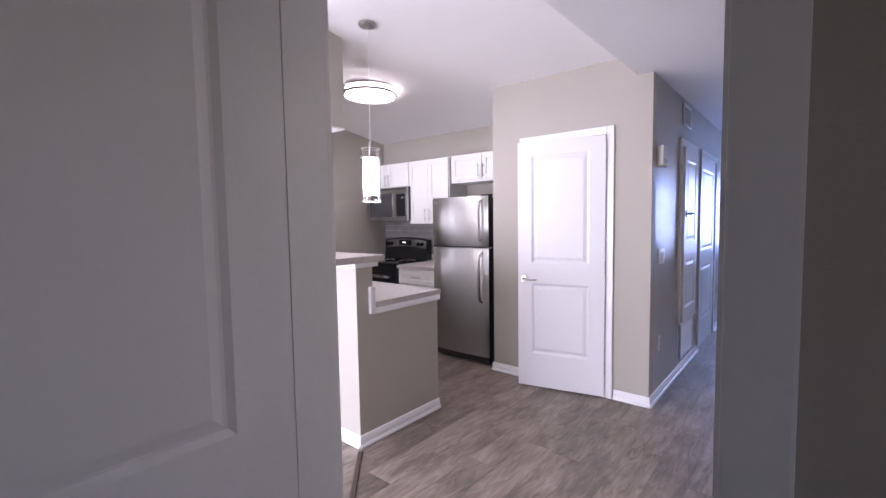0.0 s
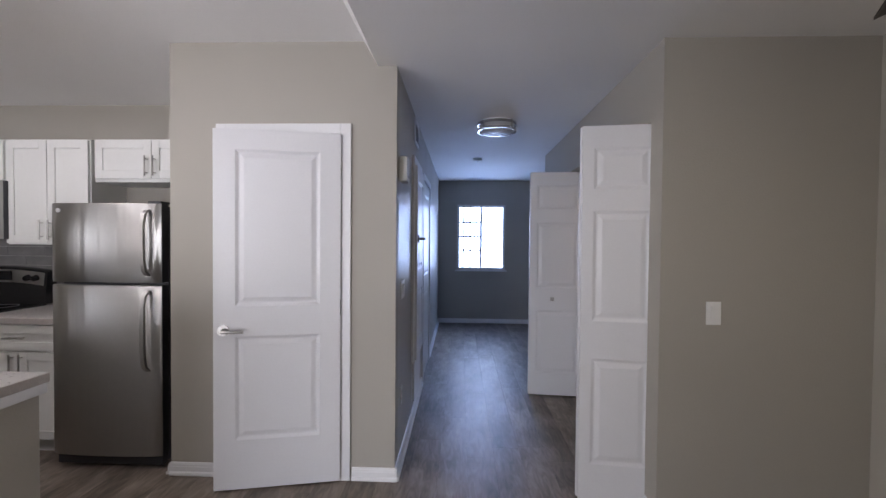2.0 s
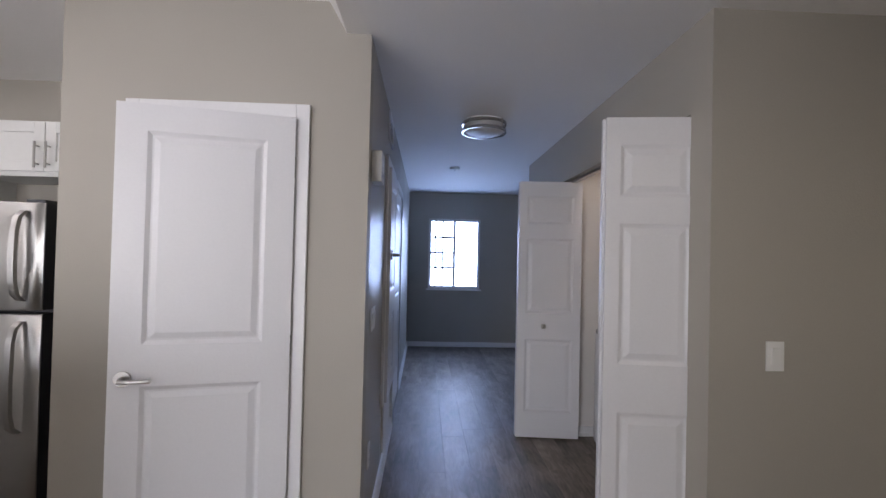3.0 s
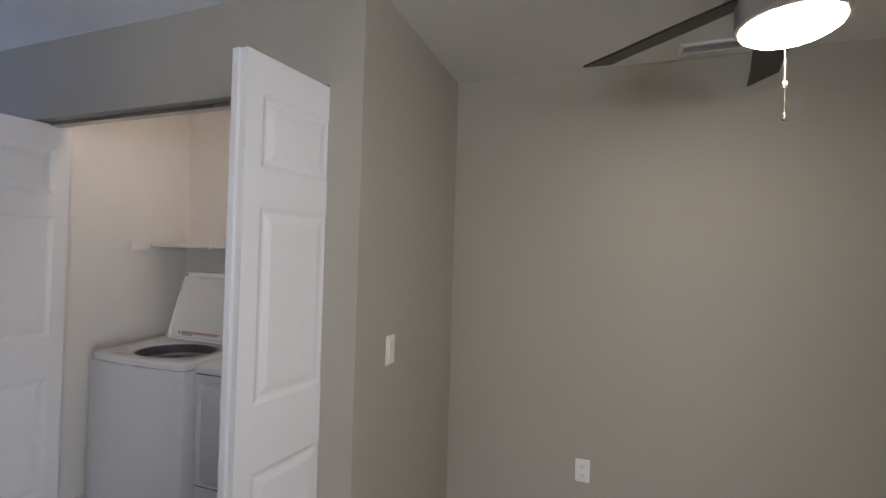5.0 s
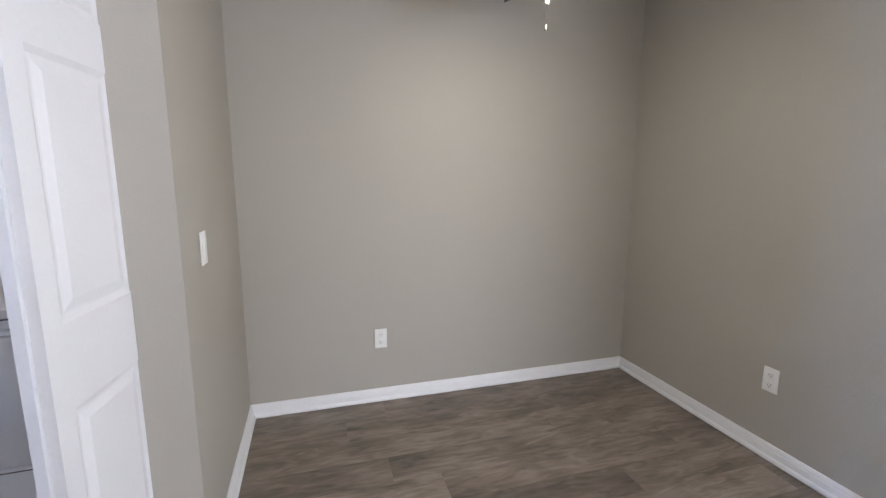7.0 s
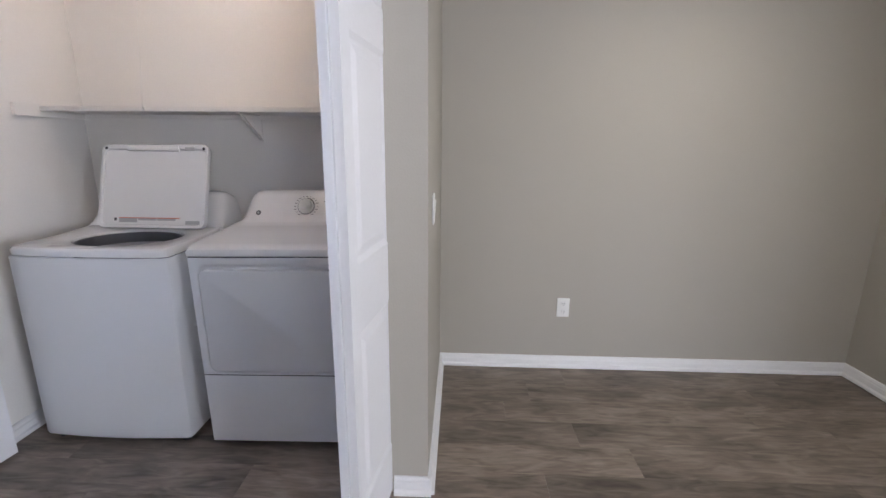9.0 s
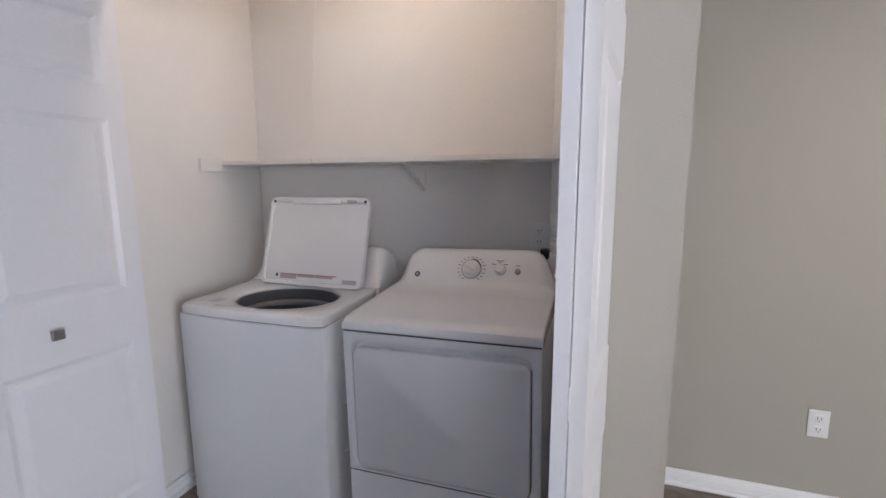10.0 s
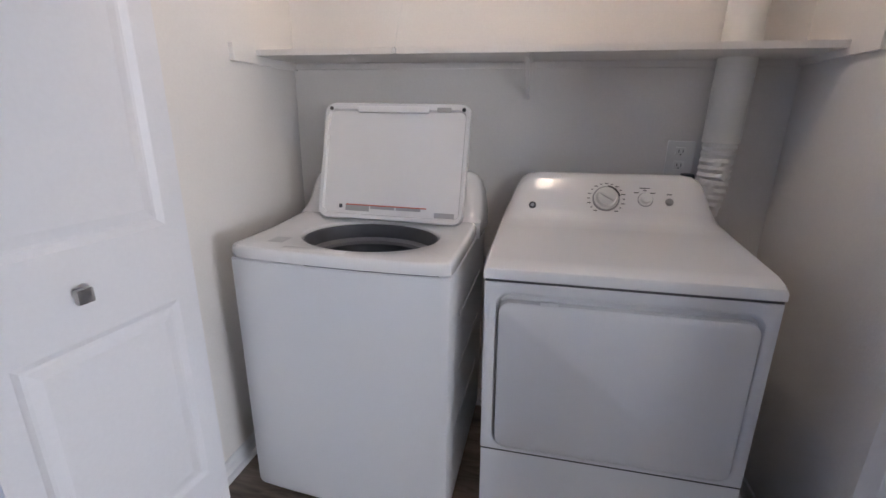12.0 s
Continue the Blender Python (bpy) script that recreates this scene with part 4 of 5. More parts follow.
for k in range(5):
    bl = part("blade", blade(), BLADE, fan, "dark stained blade")
    bl.rotation_euler = (0, 0, radians(FAN0 + 72 * k))
    ib = B()
    box(ib, 0.07, 0.16, -0.022, 0.022, 2.252, 2.2565, 0.002)
    iron = part("blade_iron", ib, NICKEL, fan)
    iron.rotation_euler = (0, 0, radians(FAN0 + 72 * k))


def chain(x, y, top, bottom):
    bm = B()
    z = top
    while z > bottom + 0.03:
        bmesh.ops.create_icosphere(bm, subdivisions=1, radius=0.0024, matrix=T((x, y, z)))
        z -= 0.0068
    cyl(bm, (x, y, top), (x, y, bottom + 0.02), 0.0009, seg=6)
    lathe(bm, [(0, bottom), (0.006, bottom + 0.003), (0.0065, bottom + 0.016), (0.003, bottom + 0.026), (0, bottom + 0.027)], (x, y, 0), 14)
    return bm


part("pull_chain", chain(0.125, -0.03, 2.145, 1.90), BRASS, fan, "beaded metal pull chain")
part("pull_chain", chain(0.095, -0.0185, 2.14, 1.985), BRASS, fan, "short beaded pull chain")
b = B()
lathe(b, [(0, 2.003), (0.0065, 2.005), (0.0075, 2.013), (0.005, 2.021), (0, 2.023)], (0.125, -0.03, 0), 16)
part("chain_bell", b, PLASTIC, fan, "small white bell on the pull chain")
cv = grille("ceiling_vent", "white ceiling supply vent with dark slots", T((2.295, -1.58, HC - 0.001)) @ pose(0, 0, 0, 0, 0, 90) @ pose(0, 0, 0, 90, 0, 0), 0.30, 0.11, 7, 0.35)

# ---- laundry closet ----
sh = thing("closet_shelf", "pale painted shelf on cleats above the washer and dryer", "shelf")
part("board", box(B(), 2.02, XC, CS, CN, 1.462, 1.482, 0.002), CLOSET, sh)
for y0, y1 in ((CS, CS + 0.018), (CN - 0.018, CN)):
    zc = 0.008 if y0 < 0 else 0.0
    part("cleat", box(B(), 1.900, XC - 0.001, y0, y1, 1.435 + zc, 1.490 + zc, 0.002), CLOSET, sh)
part("back_cleat", boxes((XC - 0.018, XC - 0.0005, CS + 0.02, CN - 0.02, 1.440, 1.4615)), CLOSET, sh, smooth=False)
bk = B()
box(bk, XC - 0.006, XC - 0.0005, 0.605, 0.625, 1.33, 1.46)
box(bk, 2.06, XC, 0.605, 0.625, 1.457, 1.462)
loft(bk, [[(2.07, y, 1.455), (2.09, y, 1.455), (XC - 0.006, y, 1.352), (XC - 0.006, y, 1.335)] for y in (0.609, 0.621)])
part("bracket", bk, CLOSET, sh, "painted metal shelf bracket")

cl = thing("closet_light", "bare warm bulb with a pull string on the closet ceiling", "ceiling light", (1.57, 0.64, HC + 0.003))
b = B()
lathe(b, [(0, 0), (0.055, 0), (0.05, -0.02), (0.03, -0.035), (0.022, -0.05), (0, -0.05)], (0, 0, 0), 28)
part("lamp_holder", b, PLASTIC, cl, "white porcelain lamp holder")
b = B()
lathe(b, [(0.013, -0.05), (0.018, -0.07), (0.03, -0.1), (0.026, -0.13), (0, -0.145)], (0, 0, 0), 20)
part("bulb", b, BULB, cl, "glowing bulb")
b = B()
cyl(b, (0.43, 0.39, -0.97), (0.05, 0.03, -0.01), 0.0007, seg=6)
lathe(b, [(0, 0), (0.006, 0.004), (0.006, 0.018), (0, 0.024)], (0.43, 0.39, -0.99), 12)
part("pull_string", b, PLASTIC, cl, "thin pull string")

# washer
WX, WY0, WY1 = 1.616, 0.748, 1.428
BOW = 0.016
wa = thing("washing_machine", "white top-load washing machine with its lid open", "washing machine")


def bowed(z, inset=0.0, n=16, r=0.02):
    """The washer's outline at height z: a bowed front with rounded corners and a square back."""
    pts = [(2.25 - inset, WY1 - inset, z), (WX + r + inset, WY1 - inset, z), (WX + r * 0.3 + inset, WY1 - r * 0.3 - inset, z)]
    y0, y1 = WY0 + r + inset, WY1 - r - inset
    for i in range(n + 1):
        u = i / n
        pts.append((WX + inset - BOW * (1 - (2 * u - 1) ** 2), y1 + (y0 - y1) * u, z))
    return pts + [(WX + r * 0.3 + inset, WY0 + r * 0.3 + inset, z), (WX + r + inset, WY0 + inset, z), (2.25 - inset, WY0 + inset, z)]


wc = B()
skin = [[wc.verts.new(p) for p in ring] for ring in (bowed(0.022, 0.012), bowed(0.03, 0.003), bowed(0.045), bowed(0.858), bowed(0.863, 0.004))]
for a, b in zip(skin, skin[1:]):
    for k in range(len(a)):
        wc.faces.new((a[k], a[(k + 1) % len(a)], b[(k + 1) % len(a)], b[k]))
wc.faces.new(skin[0])
part("cabinet", wc, ENAMEL2, wa)
for x in (1.66, 2.2):
    for y in (WY0 + 0.05, WY1 - 0.05):
        fb = B()
        cyl(fb, (x, y, 0.0), (x, y, 0.03), 0.02, seg=14)
        part("foot", fb, DARK, wa)
for z in (0.32, 0.52, 0.70):
    part("side_rib", box(B(), 1.74, 2.15, WY0 - 0.003, WY0 + 0.004, z - 0.004, z + 0.004, 0.002), ENAMEL2, wa)
TC = (1.846, (WY0 + WY1) / 2 - 0.022, 0)
TR = 0.222
OVAL = T((TC[0], 0, 0)) @ Matrix.Diagonal((0.82, 1, 1, 1)) @ T((-TC[0], 0, 0))


def top_ring(k, u):
    """Outer outline of the washer's top at angle step k, as a rounded rectangle."""
    a = 2 * math.pi * k / 72
    c, s_ = math.cos(a), math.sin(a)
    hx0, hx1, hy = TC[0] - WX, 2.06 - TC[0], (WY1 - TC[1] if s_ > 0 else TC[1] - WY0)
    hx = hx1 if c > 0 else hx0
    p = 34.0
    r = (abs(c / hx) ** p + abs(s_ / hy) ** p) ** (-1 / p)
    bow = BOW * max(0.0, 1 - (s_ * r / hy) ** 2) if c < 0 and abs(c) * r > hx * 0.9 else 0.0
    return (c * r - bow) * u, s_ * r * u


deck = B()
rings = []
for u, z in ((0.998, 0.867), (1.0, 0.870), (0.999, 0.886), (0.992, 0.895), (0.975, 0.9005), (0.95, 0.902)):
    rings.append([deck.verts.new((TC[0] + top_ring(k, u)[0], TC[1] + top_ring(k, u)[1], z + 0.015 * (top_ring(k, u)[0] > 0) * top_ring(k, u)[0] / 0.23)) for k in range(72)])
for r, z in ((TR + 0.010, 0.901), (TR + 0.003, 0.898), (TR, 0.893), (TR, 0.888)):
    rings.append([deck.verts.new((TC[0] + 0.82 * r * math.cos(2 * math.pi * k / 72), TC[1] + r * math.sin(2 * math.pi * k / 72), z)) for k in range(72)])
for a, b in zip(rings, rings[1:]):
    for k in range(72):
        deck.faces.new((a[k], a[(k + 1) % 72], b[(k + 1) % 72], b[k]))
part("top_deck", deck, ENAMEL, wa, "glossy white top with a round opening")
tb = B()
lathe(tb, [(TR - 0.001, 0.889), (TR - 0.006, 0.886), (TR - 0.008, 0.84), (TR + 0.006, 0.835), (TR + 0.006, 0.80), (TR - 0.002, 0.79), (TR - 0.002, 0.76), (TR + 0.006, 0.75), (TR + 0.006, 0.45), (0, 0.43)], TC, 56, OVAL)
part("tub", tb, TUB, wa, "dark grey wash tub")
tb = B()
lathe(tb, [(TR - 0.010, 0.842), (TR - 0.028, 0.832), (TR - 0.028, 0.820), (TR - 0.010, 0.818)], TC, 56, OVAL)
part("tub_ring", tb, GREYPL, wa, "grey balance ring")


def console(y0, y1, prof, drop=0.955):
    """A control console skinned from a side profile; its shoulders fall away at both ends."""
    bm = B()
    secs = []
    w = y1 - y0
    for u, k in ((0, 0.0), (0.008, 0.30), (0.018, 0.58), (0.034, 0.80), (0.055, 0.92), (0.085, 0.985), (0.13, 1), (0.5, 1), (0.87, 1), (0.915, 0.985), (0.945, 0.92), (0.966, 0.80), (0.982, 0.58), (0.992, 0.30), (1, 0.0)):
        secs.append([(x, y0 + u * w, drop + (z - drop) * k if z > drop else z) for x, z in prof])
    return loft(bm, secs)


part("console", console(WY0 - 0.010, WY1, [(2.038, 0.86), (2.042, 0.915), (2.062, 0.935), (2.095, 0.985), (2.125, 1.05), (2.15, 1.072), (2.19, 1.078), (2.245, 1.06), (2.25, 0.86)], drop=0.92), ENAMEL, wa, "curved white control console")
lid = part("lid", B(), ENAMEL, wa, "open white lid with a recessed inner face")
lb = B()
LW, LH = 0.535, 0.415


def lid_ring(w, h, d, r=0.03):
    pts = []
    for cx, cz, a0 in ((w / 2 - r, h - r, 0), (-w / 2 + r, h - r, 90), (-w / 2 + r, r, 180), (w / 2 - r, r, 270)):
        for k in range(5):
            a = radians(a0 + 22.5 * k)
            pts.append((d, cx + r * math.cos(a), cz + r * math.sin(a)))
    return pts


def shift(pts, dz):
    return [(a, b, c + dz) for a, b, c in pts]


loft(lb, [shift(lid_ring(LW - 0.05, LH - 0.062, -0.004, 0.018), 0.027), shift(lid_ring(LW - 0.036, LH - 0.048, -0.004, 0.022), 0.02), shift(lid_ring(LW - 0.03, LH - 0.04, -0.014, 0.024), 0.017),
          shift(lid_ring(LW - 0.008, LH - 0.008, -0.016, 0.03), 0.004), lid_ring(LW, LH, -0.008, 0.034), lid_ring(LW, LH, 0.006, 0.034), shift(lid_ring(LW - 0.03, LH - 0.03, 0.014, 0.03), 0.015)])
lid.data = mesh_of("lid", lb, ENAMEL, True)
lid.matrix_basis = T((1.985, 1.057, 0.912)) @ pose(0, 0, 0, 0, 17, 0)
part("grip", box(B(), -0.019, -0.004, -0.12, 0.14, LH - 0.034, LH - 0.012, 0.005), ENAMEL, lid)
for y0 in (-0.115, -0.02, 0.075):
    part("warning_label", boxes((-0.0053, -0.0042, y0, y0 + 0.09, 0.030 + 0.01 * (y0 < 0.05), 0.05)), LABEL, lid, "printed grey warning label", smooth=False)
part("warning_stripe", boxes((-0.0056, -0.0053, -0.135, 0.165, 0.050, 0.054)), REDINK, lid, "red label stripe", smooth=False)
part("warning_mark", boxes((-0.0053, -0.0042, 0.178, 0.190, 0.038, 0.052)), INK, lid, "small black warning mark", smooth=False)
part("rating_label", boxes((-0.0053, -0.0042, -0.235, -0.165, 0.022, 0.040)), LABEL, lid, "small grey rating label", smooth=False)
for y in (-0.243, 0.243):
    sb = B()
    cyl(sb, (-0.017, y, LH - 0.022), (-0.0145, y, LH - 0.022), 0.007, seg=12)
    part("screw", sb, DARK, lid, "grey screw cover")
part("latch", boxes((-0.0185, -0.015, -0.20, -0.15, LH - 0.030, LH - 0.016)), LABEL, lid, "grey lid latch", smooth=False)
part("front_dip", box(B(), 1.622, 1.652, 1.06, 1.26, 0.893, 0.9028, 0.004), ENAMEL, wa)
part("top_label", boxes((1.68, 1.735, 1.285, 1.335, 0.9016, 0.9024)), LABEL, wa, "faint printed marks", smooth=False)

# dryer
DY0, DY1 = -0.035, 0.644
dr = thing("clothes_dryer", "white front-load clothes dryer with two control knobs", "clothes dryer")
dr.matrix_basis = T((0, DY1, 0)) @ pose(0, 0, 0, -1.0, 0, 0) @ T((0, -DY1, 0))
part("cabinet", box(B(), 1.630, 2.175, DY0, DY1, 0.022, 0.872, 0.008), ENAMEL2, dr)
for x in (1.66, 2.13):
    for y, drop in ((DY0 + 0.05, -0.0105), (DY1 - 0.05, 0.0)):
        fb = B()
        cyl(fb, (x, y, drop), (x, y, 0.03), 0.02, seg=14)
        part("foot", fb, DARK, dr)
tp = B()
secs = []
PR = [(1.612, 0.8755), (1.609, 0.878), (1.609, 0.893), (1.613, 0.904), (1.627, 0.9125), (1.66, 0.920), (1.95, 0.936), (2.02, 0.942), (2.045, 0.952), (2.065, 0.975), (2.115, 1.066), (2.13, 1.082), (2.145, 1.088), (2.165, 1.086), (2.178, 1.07), (2.178, 0.874)]
for u, k, e in ((0, 0.0, 0.006), (0.006, 0.06, 0.001), (0.015, 0.16, 0), (0.035, 0.38, 0), (0.06, 0.68, 0), (0.085, 0.86, 0), (0.12, 0.96, 0), (0.17, 1, 0), (0.5, 1, 0), (0.83, 1, 0), (0.88, 0.96, 0), (0.915, 0.86, 0), (0.94, 0.68, 0), (0.965, 0.38, 0), (0.985, 0.16, 0), (0.994, 0.06, 0.001), (1, 0.0, 0.006)):
    secs.append([(x, DY0 - 0.003 + u * (DY1 - DY0 + 0.006), (0.942 + (z - 0.942) * k if z > 0.942 else z) - (e if z > 0.9 else 0)) for x, z in PR])
loft(tp, secs)
part("top", tp, ENAMEL, dr, "glossy white top rising into the console")


def rounded_front(y0, y1, z0, z1, x0, x1, r, seg=6):
    """A flat front slab with rounded corners, from depth x0 (face) to x1."""
    def ring(d, inset):
        pts = []
        for cy, cz, a0 in ((y1 - r, z1 - r, 0), (y0 + r, z1 - r, 90), (y0 + r, z0 + r, 180), (y1 - r, z0 + r, 270)):
            for k in range(seg + 1):
                a = radians(a0 + 90 * k / seg)
                pts.append((d, cy + (r - inset) * math.cos(a), cz + (r - inset) * math.sin(a)))
        return pts
    return loft(B(), [ring(x0, 0.006), ring(x0 + 0.003, 0.001), ring(x0 + 0.008, 0), ring(x1, 0)])


def round_loop(x, y0, y1, z0, z1, r, seg=6):
    pts = []
    for cy, cz, a0 in ((y1 - r, z1 - r, 0), (y0 + r, z1 - r, 90), (y0 + r, z0 + r, 180), (y1 - r, z0 + r, 270)):
        for k in range(seg + 1):
            a = radians(a0 + 90 * k / seg)
            pts.append((x, cy + r * math.cos(a), cz + r * math.sin(a)))
    return pts


ff = B()
OP = (DY0 + 0.024, DY1 - 0.026, 0.362, 0.846)
loops = [round_loop(1.632, DY0, DY1, 0.353, 0.871, 0.004), round_loop(1.611, DY0, DY1, 0.353, 0.871, 0.004), round_loop(1.608, DY0 + 0.004, DY1 - 0.004, 0.356, 0.868, 0.004),
         round_loop(1.608, *OP, 0.045), round_loop(1.611, OP[0] + 0.004, OP[1] - 0.004, OP[2] + 0.003, OP[3] - 0.004, 0.042), round_loop(1.6285, OP[0] + 0.007, OP[1] - 0.007, OP[2] + 0.006, OP[3] - 0.016, 0.038)]
skin = [[ff.verts.new(p) for p in ring] for ring in loops]
for a, b in zip(skin, skin[1:]):
    for k in range(len(a)):
        ff.faces.new((a[k], a[(k + 1) % len(a)], b[(k + 1) % len(a)], b[k]))
ff.faces.new(skin[-1])
part("front_frame", ff, ENAMEL2, dr, "front panel with a rounded recess round the door")
dd = part("door", rounded_front(DY0 + 0.034, DY1 - 0.039, 0.372, 0.818, 1.601, 1.6275, 0.03), ENAMEL2, dr, "flat white door")
# Dark slab behind the door puts the gap's shade into colour.
part("door_gap_shade", rounded_front(DY0 + 0.0305, DY1 - 0.0355, 0.3685, 0.812, 1.616, 1.628, 0.03), GREYPL, dr, "dark grey slab painting the shade in the gap round the door")
part("pull_notch", box(B(), 1.603, 1.612, 0.455, 0.50, 0.8175, 0.826, 0.002), ENAMEL2, dd)
part("seam", boxes((1.6095, 1.63, DY0 + 0.002, DY1 - 0.002, 0.8706, 0.8757)), INK, dr, "dark seam under the top", smooth=False)
part("seam", boxes((1.6095, 1.63, DY0 + 0.002, DY1 - 0.002, 0.3498, 0.3534)), INK, dr, "dark seam above the lower panel", smooth=False)
part("lower_panel", box(B(), 1.608, 1.6305, DY0 + 0.001, DY1 - 0.001, 0.030, 0.350, 0.003), ENAMEL2, dr)


def on_console(y, z):
    """A place on the dryer's sloping console face, and its outward direction."""
    x = 2.065 + (z - 0.975) / (1.066 - 0.975) * 0.05
    return Vector((x, y, z)), Vector((-0.876, 0, 0.482))


def dial(y, z, r, h, name, material, label):
    p, d = on_console(y, z)
    bm = B()
    cyl(bm, p, p + d * h * 0.3, r, r * 0.96, 36)
    cyl(bm, p + d * h * 0.3, p + d * h, r * 0.82, r * 0.72, 36)
    return part(name, bm, material, dr, label)


part("knob_ring", cyl(B(), on_console(0.309, 1.012)[0], on_console(0.309, 1.012)[0] + on_console(0, 1)[1] * 0.004, 0.0435, 0.0425, 36), LABEL, dr, "thin grey ring under the cycle knob")
k1 = dial(0.309, 1.012, 0.0395, 0.026, "cycle_knob", PLASTIC, "large white cycle knob")
p, d = on_console(0.309, 1.012)
gb = B()
box(gb, -0.006, 0.006, -0.024, 0.024, 0, 0.010, 0.003)
g = part("grip", gb, PLASTIC, k1)
g.matrix_basis = T(p + d * 0.026) @ d.to_track_quat("Z", "Y").to_matrix().to_4x4() @ pose(0, 0, 0, 0, 0, 60)
dial(0.187, 1.013, 0.024, 0.003, "heat_ring", LABEL, "thin grey ring under the heat knob")
dial(0.187, 1.013, 0.0215, 0.022, "heat_knob", PLASTIC, "small white heat knob")
dial(0.115, 1.008, 0.0125, 0.010, "start_button", GREYPL, "grey start button")
dial(0.547, 0.984, 0.0125, 0.002, "badge", INK, "small round dark badge")
dial(0.547, 0.984, 0.0085, 0.0026, "badge_disc", LABEL, "grey centre of the round badge")
marks = B()
for k in range(20):
    a = 2 * math.pi * k / 20
    q, _ = on_console(0.309 + 0.056 * math.cos(a), 1.012 + 0.046 * math.sin(a))
    q = q + d * 0.0012
    w = 0.006 if k % 2 else 0.0035
    up = Vector((0.482, 0, 0.876))
    vs = [marks.verts.new(q + Vector((0, sy * w, 0)) + up * sz * 0.0014) for sy, sz in ((-1, -1), (1, -1), (1, 1), (-1, 1))]
    marks.faces.new(vs)
for yy, zz, w in ((0.190, 1.047, 0.016), (0.215, 1.033, 0.008), (0.165, 1.033, 0.008), (0.19, 1.040, 0.006), (0.115, 1.030, 0.008)):
    q, _ = on_console(yy, zz)
    q = q + d * 0.0012
    up = Vector((0.482, 0, 0.876))
    vs = [marks.verts.new(q + Vector((0, sy * w, 0)) + up * sz * 0.0015) for sy, sz in ((-1, -1), (1, -1), (1, 1), (-1, 1))]
    marks.faces.new(vs)
# Thin dark arc laid along one side of the cycle knob.
arc = B()
ring = []
for k in range(13):
    a = radians(95 + 75 * k / 12)
    ring.append([arc.verts.new(p + d * 0.0085 + Vector((0, -1, 0)) * rr_ * -math.cos(a) + Vector((0.482, 0, 0.876)) * rr_ * math.sin(a)) for rr_ in (0.044, 0.040 - 0.002 * math.sin(math.pi * k / 12))])
for q0, q1 in zip(ring, ring[1:]):
    arc.faces.new((q0[0], q0[1], q1[1], q1[0]))
part("knob_arc", arc, INK, dr, "dark arc beside the cycle knob", smooth=False)
part("dial_marks", marks, INK, dr, "fine printed dial marks", smooth=False)

# exhaust duct and dryer cord
du = thing("exhaust_duct", "white ribbed flexible dryer duct rising from behind the dryer", "dryer duct")


def ribbed(path, r, pitch, material, name, label, jig=0.0, depth=0.93):
    pts = [Vector(p) for p in path]
    total = sum((b_ - a_).length for a_, b_ in zip(pts, pts[1:]))
    n_ = int(total / pitch) * 2
    rr_ = random.Random(3)

    def at(s_):
        for a_, b_ in zip(pts, pts[1:]):
            seg_ = (b_ - a_).length
            if s_ <= seg_ or b_ is pts[-1]:
                return a_.lerp(b_, min(s_ / seg_, 1)), (b_ - a_).normalized()
            s_ -= seg_
    bm = B()
    secs_ = []
    for i_ in range(n_ + 1):
        c_, d_ = at(total * i_ / n_)
        q_ = d_.to_track_quat("Z", "Y")
        rad = r if i_ % 2 else r * depth
        secs_.append([c_ + q_ @ Vector(((rad + rr_.uniform(-jig, jig)) * math.cos(2 * math.pi * k_ / 28), (rad + rr_.uniform(-jig, jig)) * math.sin(2 * math.pi * k_ / 28), 0)) for k_ in range(28)])
    loft(bm, secs_)
    return part(name, bm, material, du, label)


ribbed([(2.230, -0.035, HC), (2.230, -0.035, 1.7), (2.230, -0.03, 1.2)], 0.057, 0.022, FOIL, "upper_duct", "white ribbed sleeve", 0.0, 0.972)
ribbed([(2.230, -0.03, 1.2), (2.232, -0.028, 1.08), (2.234, -0.015, 0.98), (2.234, 0.02, 0.88), (2.234, 0.08, 0.74), (2.234, 0.16, 0.5), (2.234, 0.2, 0.1)], 0.052, 0.024, FOIL2, "lower_duct", "crinkled shiny foil sleeve", 0.0012, 0.91)
co_ = thing("dryer_cord", "black power cord plugged in behind the dryer", "power cord")
part("plug", box(B(), 2.24, 2.282, 0.022, 0.064, 1.045, 1.092, 0.012), BLACK, co_)
part("cable", tube(B(), [(2.25, 0.05, 1.06), (2.235, 0.10, 1.05), (2.232, 0.13, 0.98), (2.25, 0.30, 0.8), (2.25, 0.32, 0.1)], 0.009), BLACK, co_)

# ---- backsplash tiles on the kitchen's back wall ----
tile_meshes = {}


def tile_mesh(w, h):
    key = (round(w, 3), round(h, 3))
    if key not in tile_meshes:
        bm = B()
        a_, b_ = key[0] / 2 - 0.0015, key[1] / 2 - 0.0015
        loft(bm, [[(-a_, 0, -b_), (a_, 0, -b_), (a_, 0, b_), (-a_, 0, b_)], [(-a_, -0.006, -b_), (a_, -0.006, -b_), (a_, -0.006, b_), (-a_, -0.006, b_)],
                  [(-a_ + 0.002, -0.008, -b_ + 0.002), (a_ - 0.002, -0.008, -b_ + 0.002), (a_ - 0.002, -0.008, b_ - 0.002), (-a_ + 0.002, -0.008, b_ - 0.002)]])
        tile_meshes[key] = mesh_of("tile", bm, TILE)
    return tile_meshes[key]


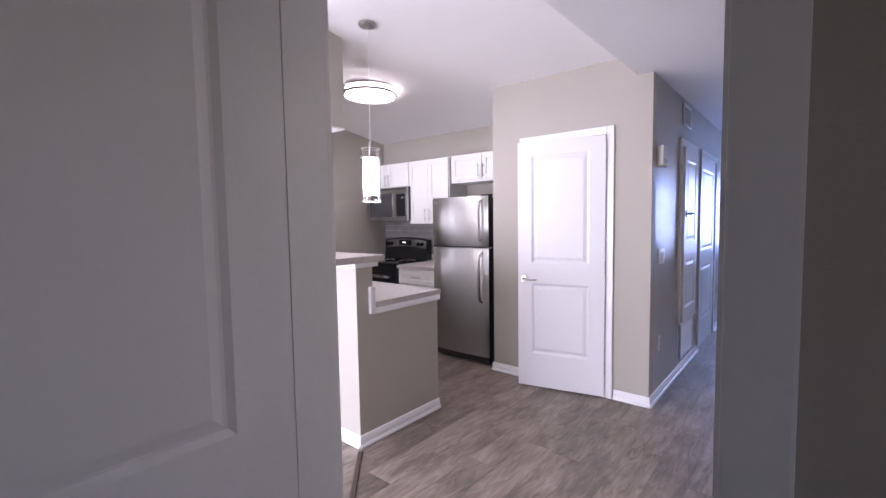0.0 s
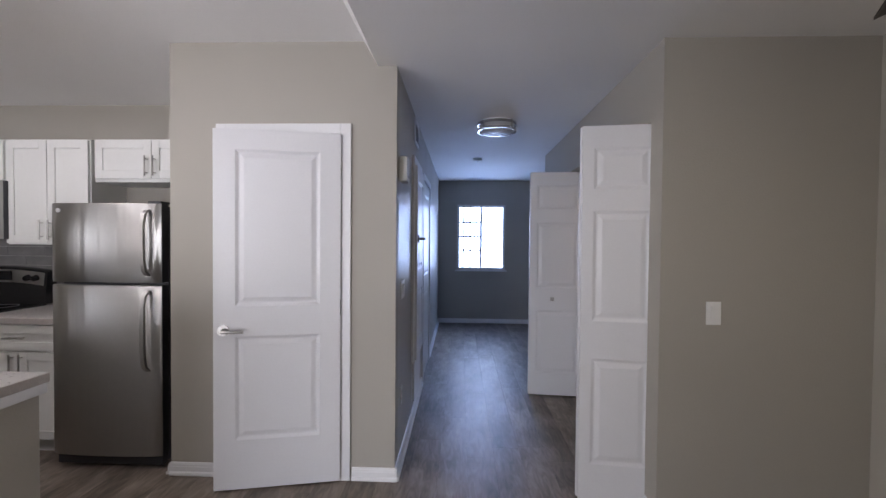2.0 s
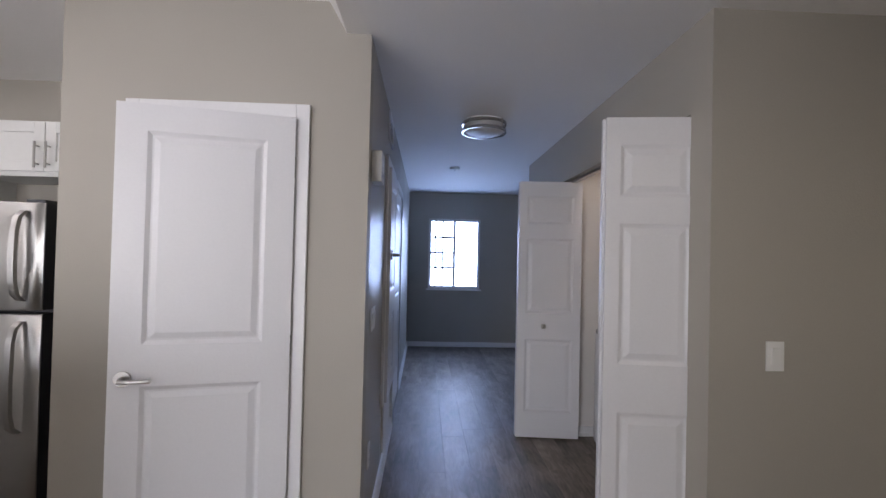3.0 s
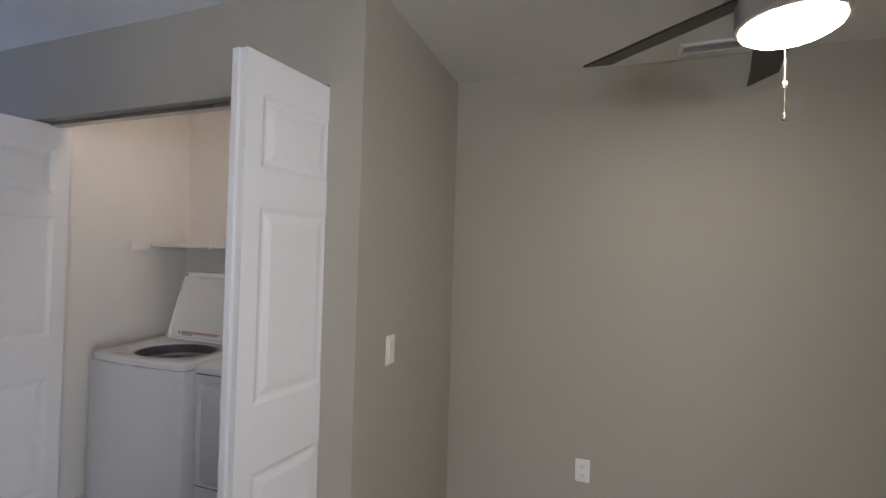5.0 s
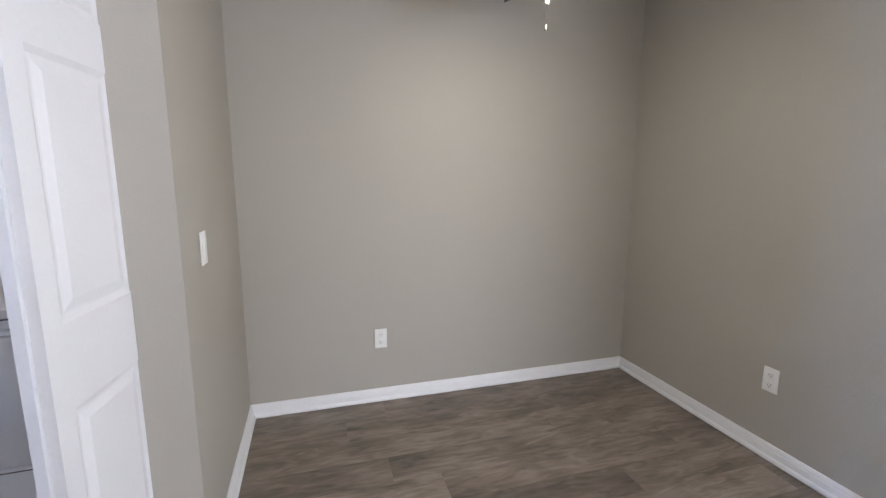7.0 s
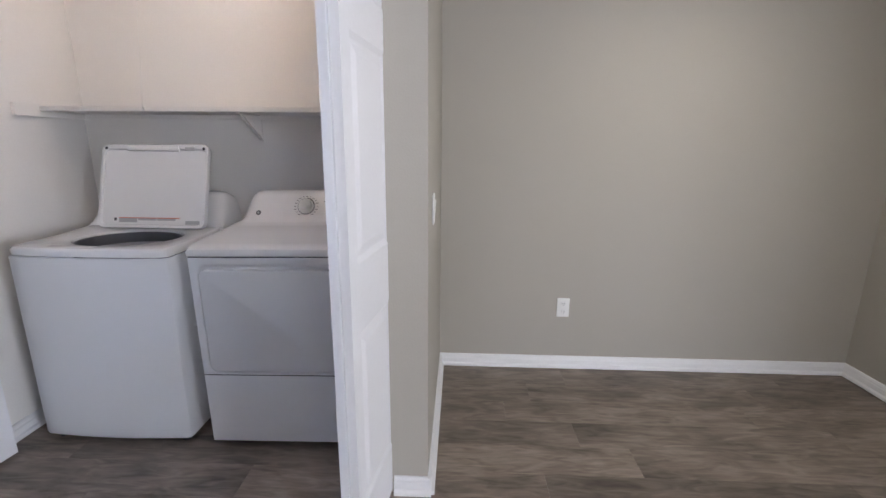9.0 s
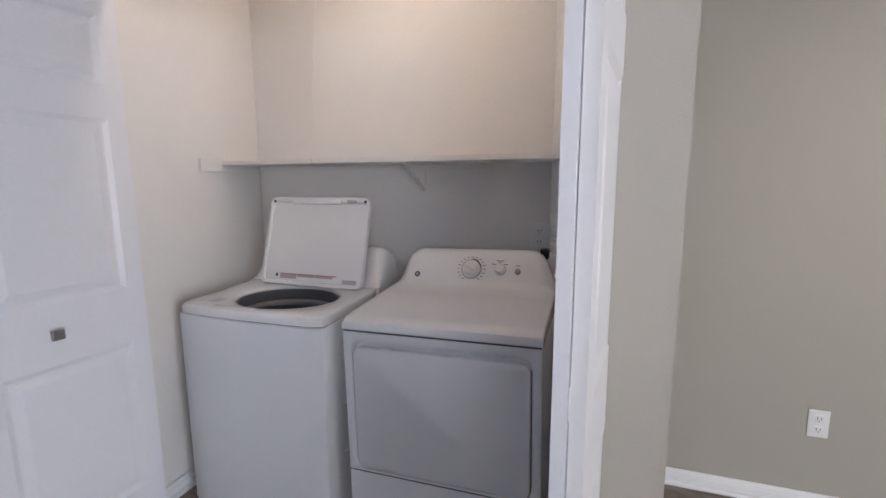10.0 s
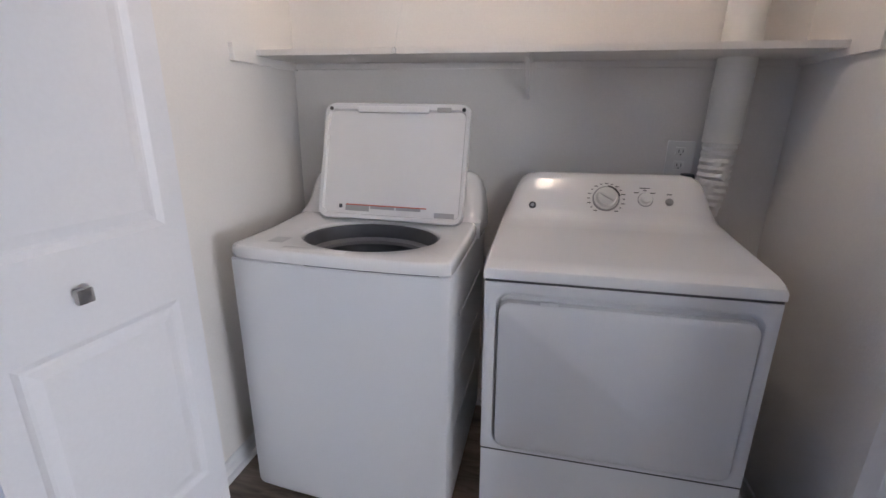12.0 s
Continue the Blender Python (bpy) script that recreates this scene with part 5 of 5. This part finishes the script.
part("grout_bed", boxes((XL + 0.001, -2.14, YB - 0.004, YB - 0.0005, 0.905, 1.42)), GROUT, wall_back, "pale grout", smooth=False)
for row in range(7):
    z = 0.91 + 0.0735 * (row + 0.5)
    x = XL + 0.002 - (0.15 if row % 2 else 0)
    while x < -2.145:
        xa, xb = max(x, XL + 0.002), min(x + 0.304, -2.142)
        if xb - xa > 0.02:
            tl = new("tile", tile_mesh(xb - xa, 0.0735))
            tl.location = ((xa + xb) / 2, YB - 0.003, z)
            tl.parent = wall_back
        x += 0.304

# ---- floor planks ----
ground = solid("ground", boxes((-60, 60, -60, 60, -3.3, -3.2)), mat("outside_ground", (0.12, 0.12, 0.1), 0.9, vary=0.2), "plain outdoor ground below the upper storey", "ground")
AREAS = ((XL, XN, YN, 0.0), (XL, -1.36, 0.0, YB), (0.0, XR, -0.02, YF), (-1.25, -0.11, 0.0, YB), (XR, XC, CS, CN), (XR, 2.6, 2.75, YF), (DX0, DX1, -2.9, -2.7), (-0.26, 2.42, -5.4, YN - 0.11))
solid("floor_living", boxes((-6.5, XL, -6.0, -1.71, -0.05, 0), (XL, -0.36, -6.0, YN, -0.05, 0)), PLANK, "grey-brown plank floor of the living room", "floor")
floor = solid("floor", boxes(*[(a, b, c, d, -0.05, -0.004) for a, b, c, d in ((XL - 0.1, XN + 0.1, YN, YB + 0.1), (-0.36, XN + 0.1, -5.5, YN), (-0.8, 2.75, YB + 0.1, YF + 0.1))]), SUB, "grey-brown wood-look vinyl plank floor", "floor")
PW, PL = 0.178, 1.22
rng = random.Random(7)
plank_meshes = {}


def plank_mesh(w, length):
    key = (round(w, 3), round(length, 3))
    if key not in plank_meshes:
        bm = B()
        g, e = 0.0002, 0.0007
        a, b = key[0] / 2 - g, key[1] / 2 - g
        loft(bm, [[(-a, -b, -0.004), (a, -b, -0.004), (a, b, -0.004), (-a, b, -0.004)], [(-a, -b, -e), (a, -b, -e), (a, b, -e), (-a, b, -e)],
                  [(-a + e, -b + e, 0), (a - e, -b + e, 0), (a - e, b - e, 0), (-a + e, b - e, 0)]])
        plank_meshes[key] = mesh_of("plank", bm, PLANK)
    return plank_meshes[key]


n_rows = int((XN + 0.3 - XL) / PW) + 1
for i in range(n_rows):
    x0 = XL + i * PW
    xm = x0 + PW / 2
    spans = sorted((c, d) for a, b, c, d in AREAS if a - PW / 2 < xm < b + PW / 2)
    merged = []
    for c, d in spans:
        if merged and c <= merged[-1][1] + 0.13:
            merged[-1][1] = max(merged[-1][1], d)
        else:
            merged.append([c, d])
    for c, d in merged:
        y = c - rng.uniform(0.1, PL - 0.1)
        while y < d - 0.02:
            ya, yb = max(y, c), min(y + PL, d)
            if yb - ya > 0.03:
                p = new("plank", plank_mesh(PW, yb - ya))
                p.location = (xm, (ya + yb) / 2, 0)
                p.parent = floor
            y += PL
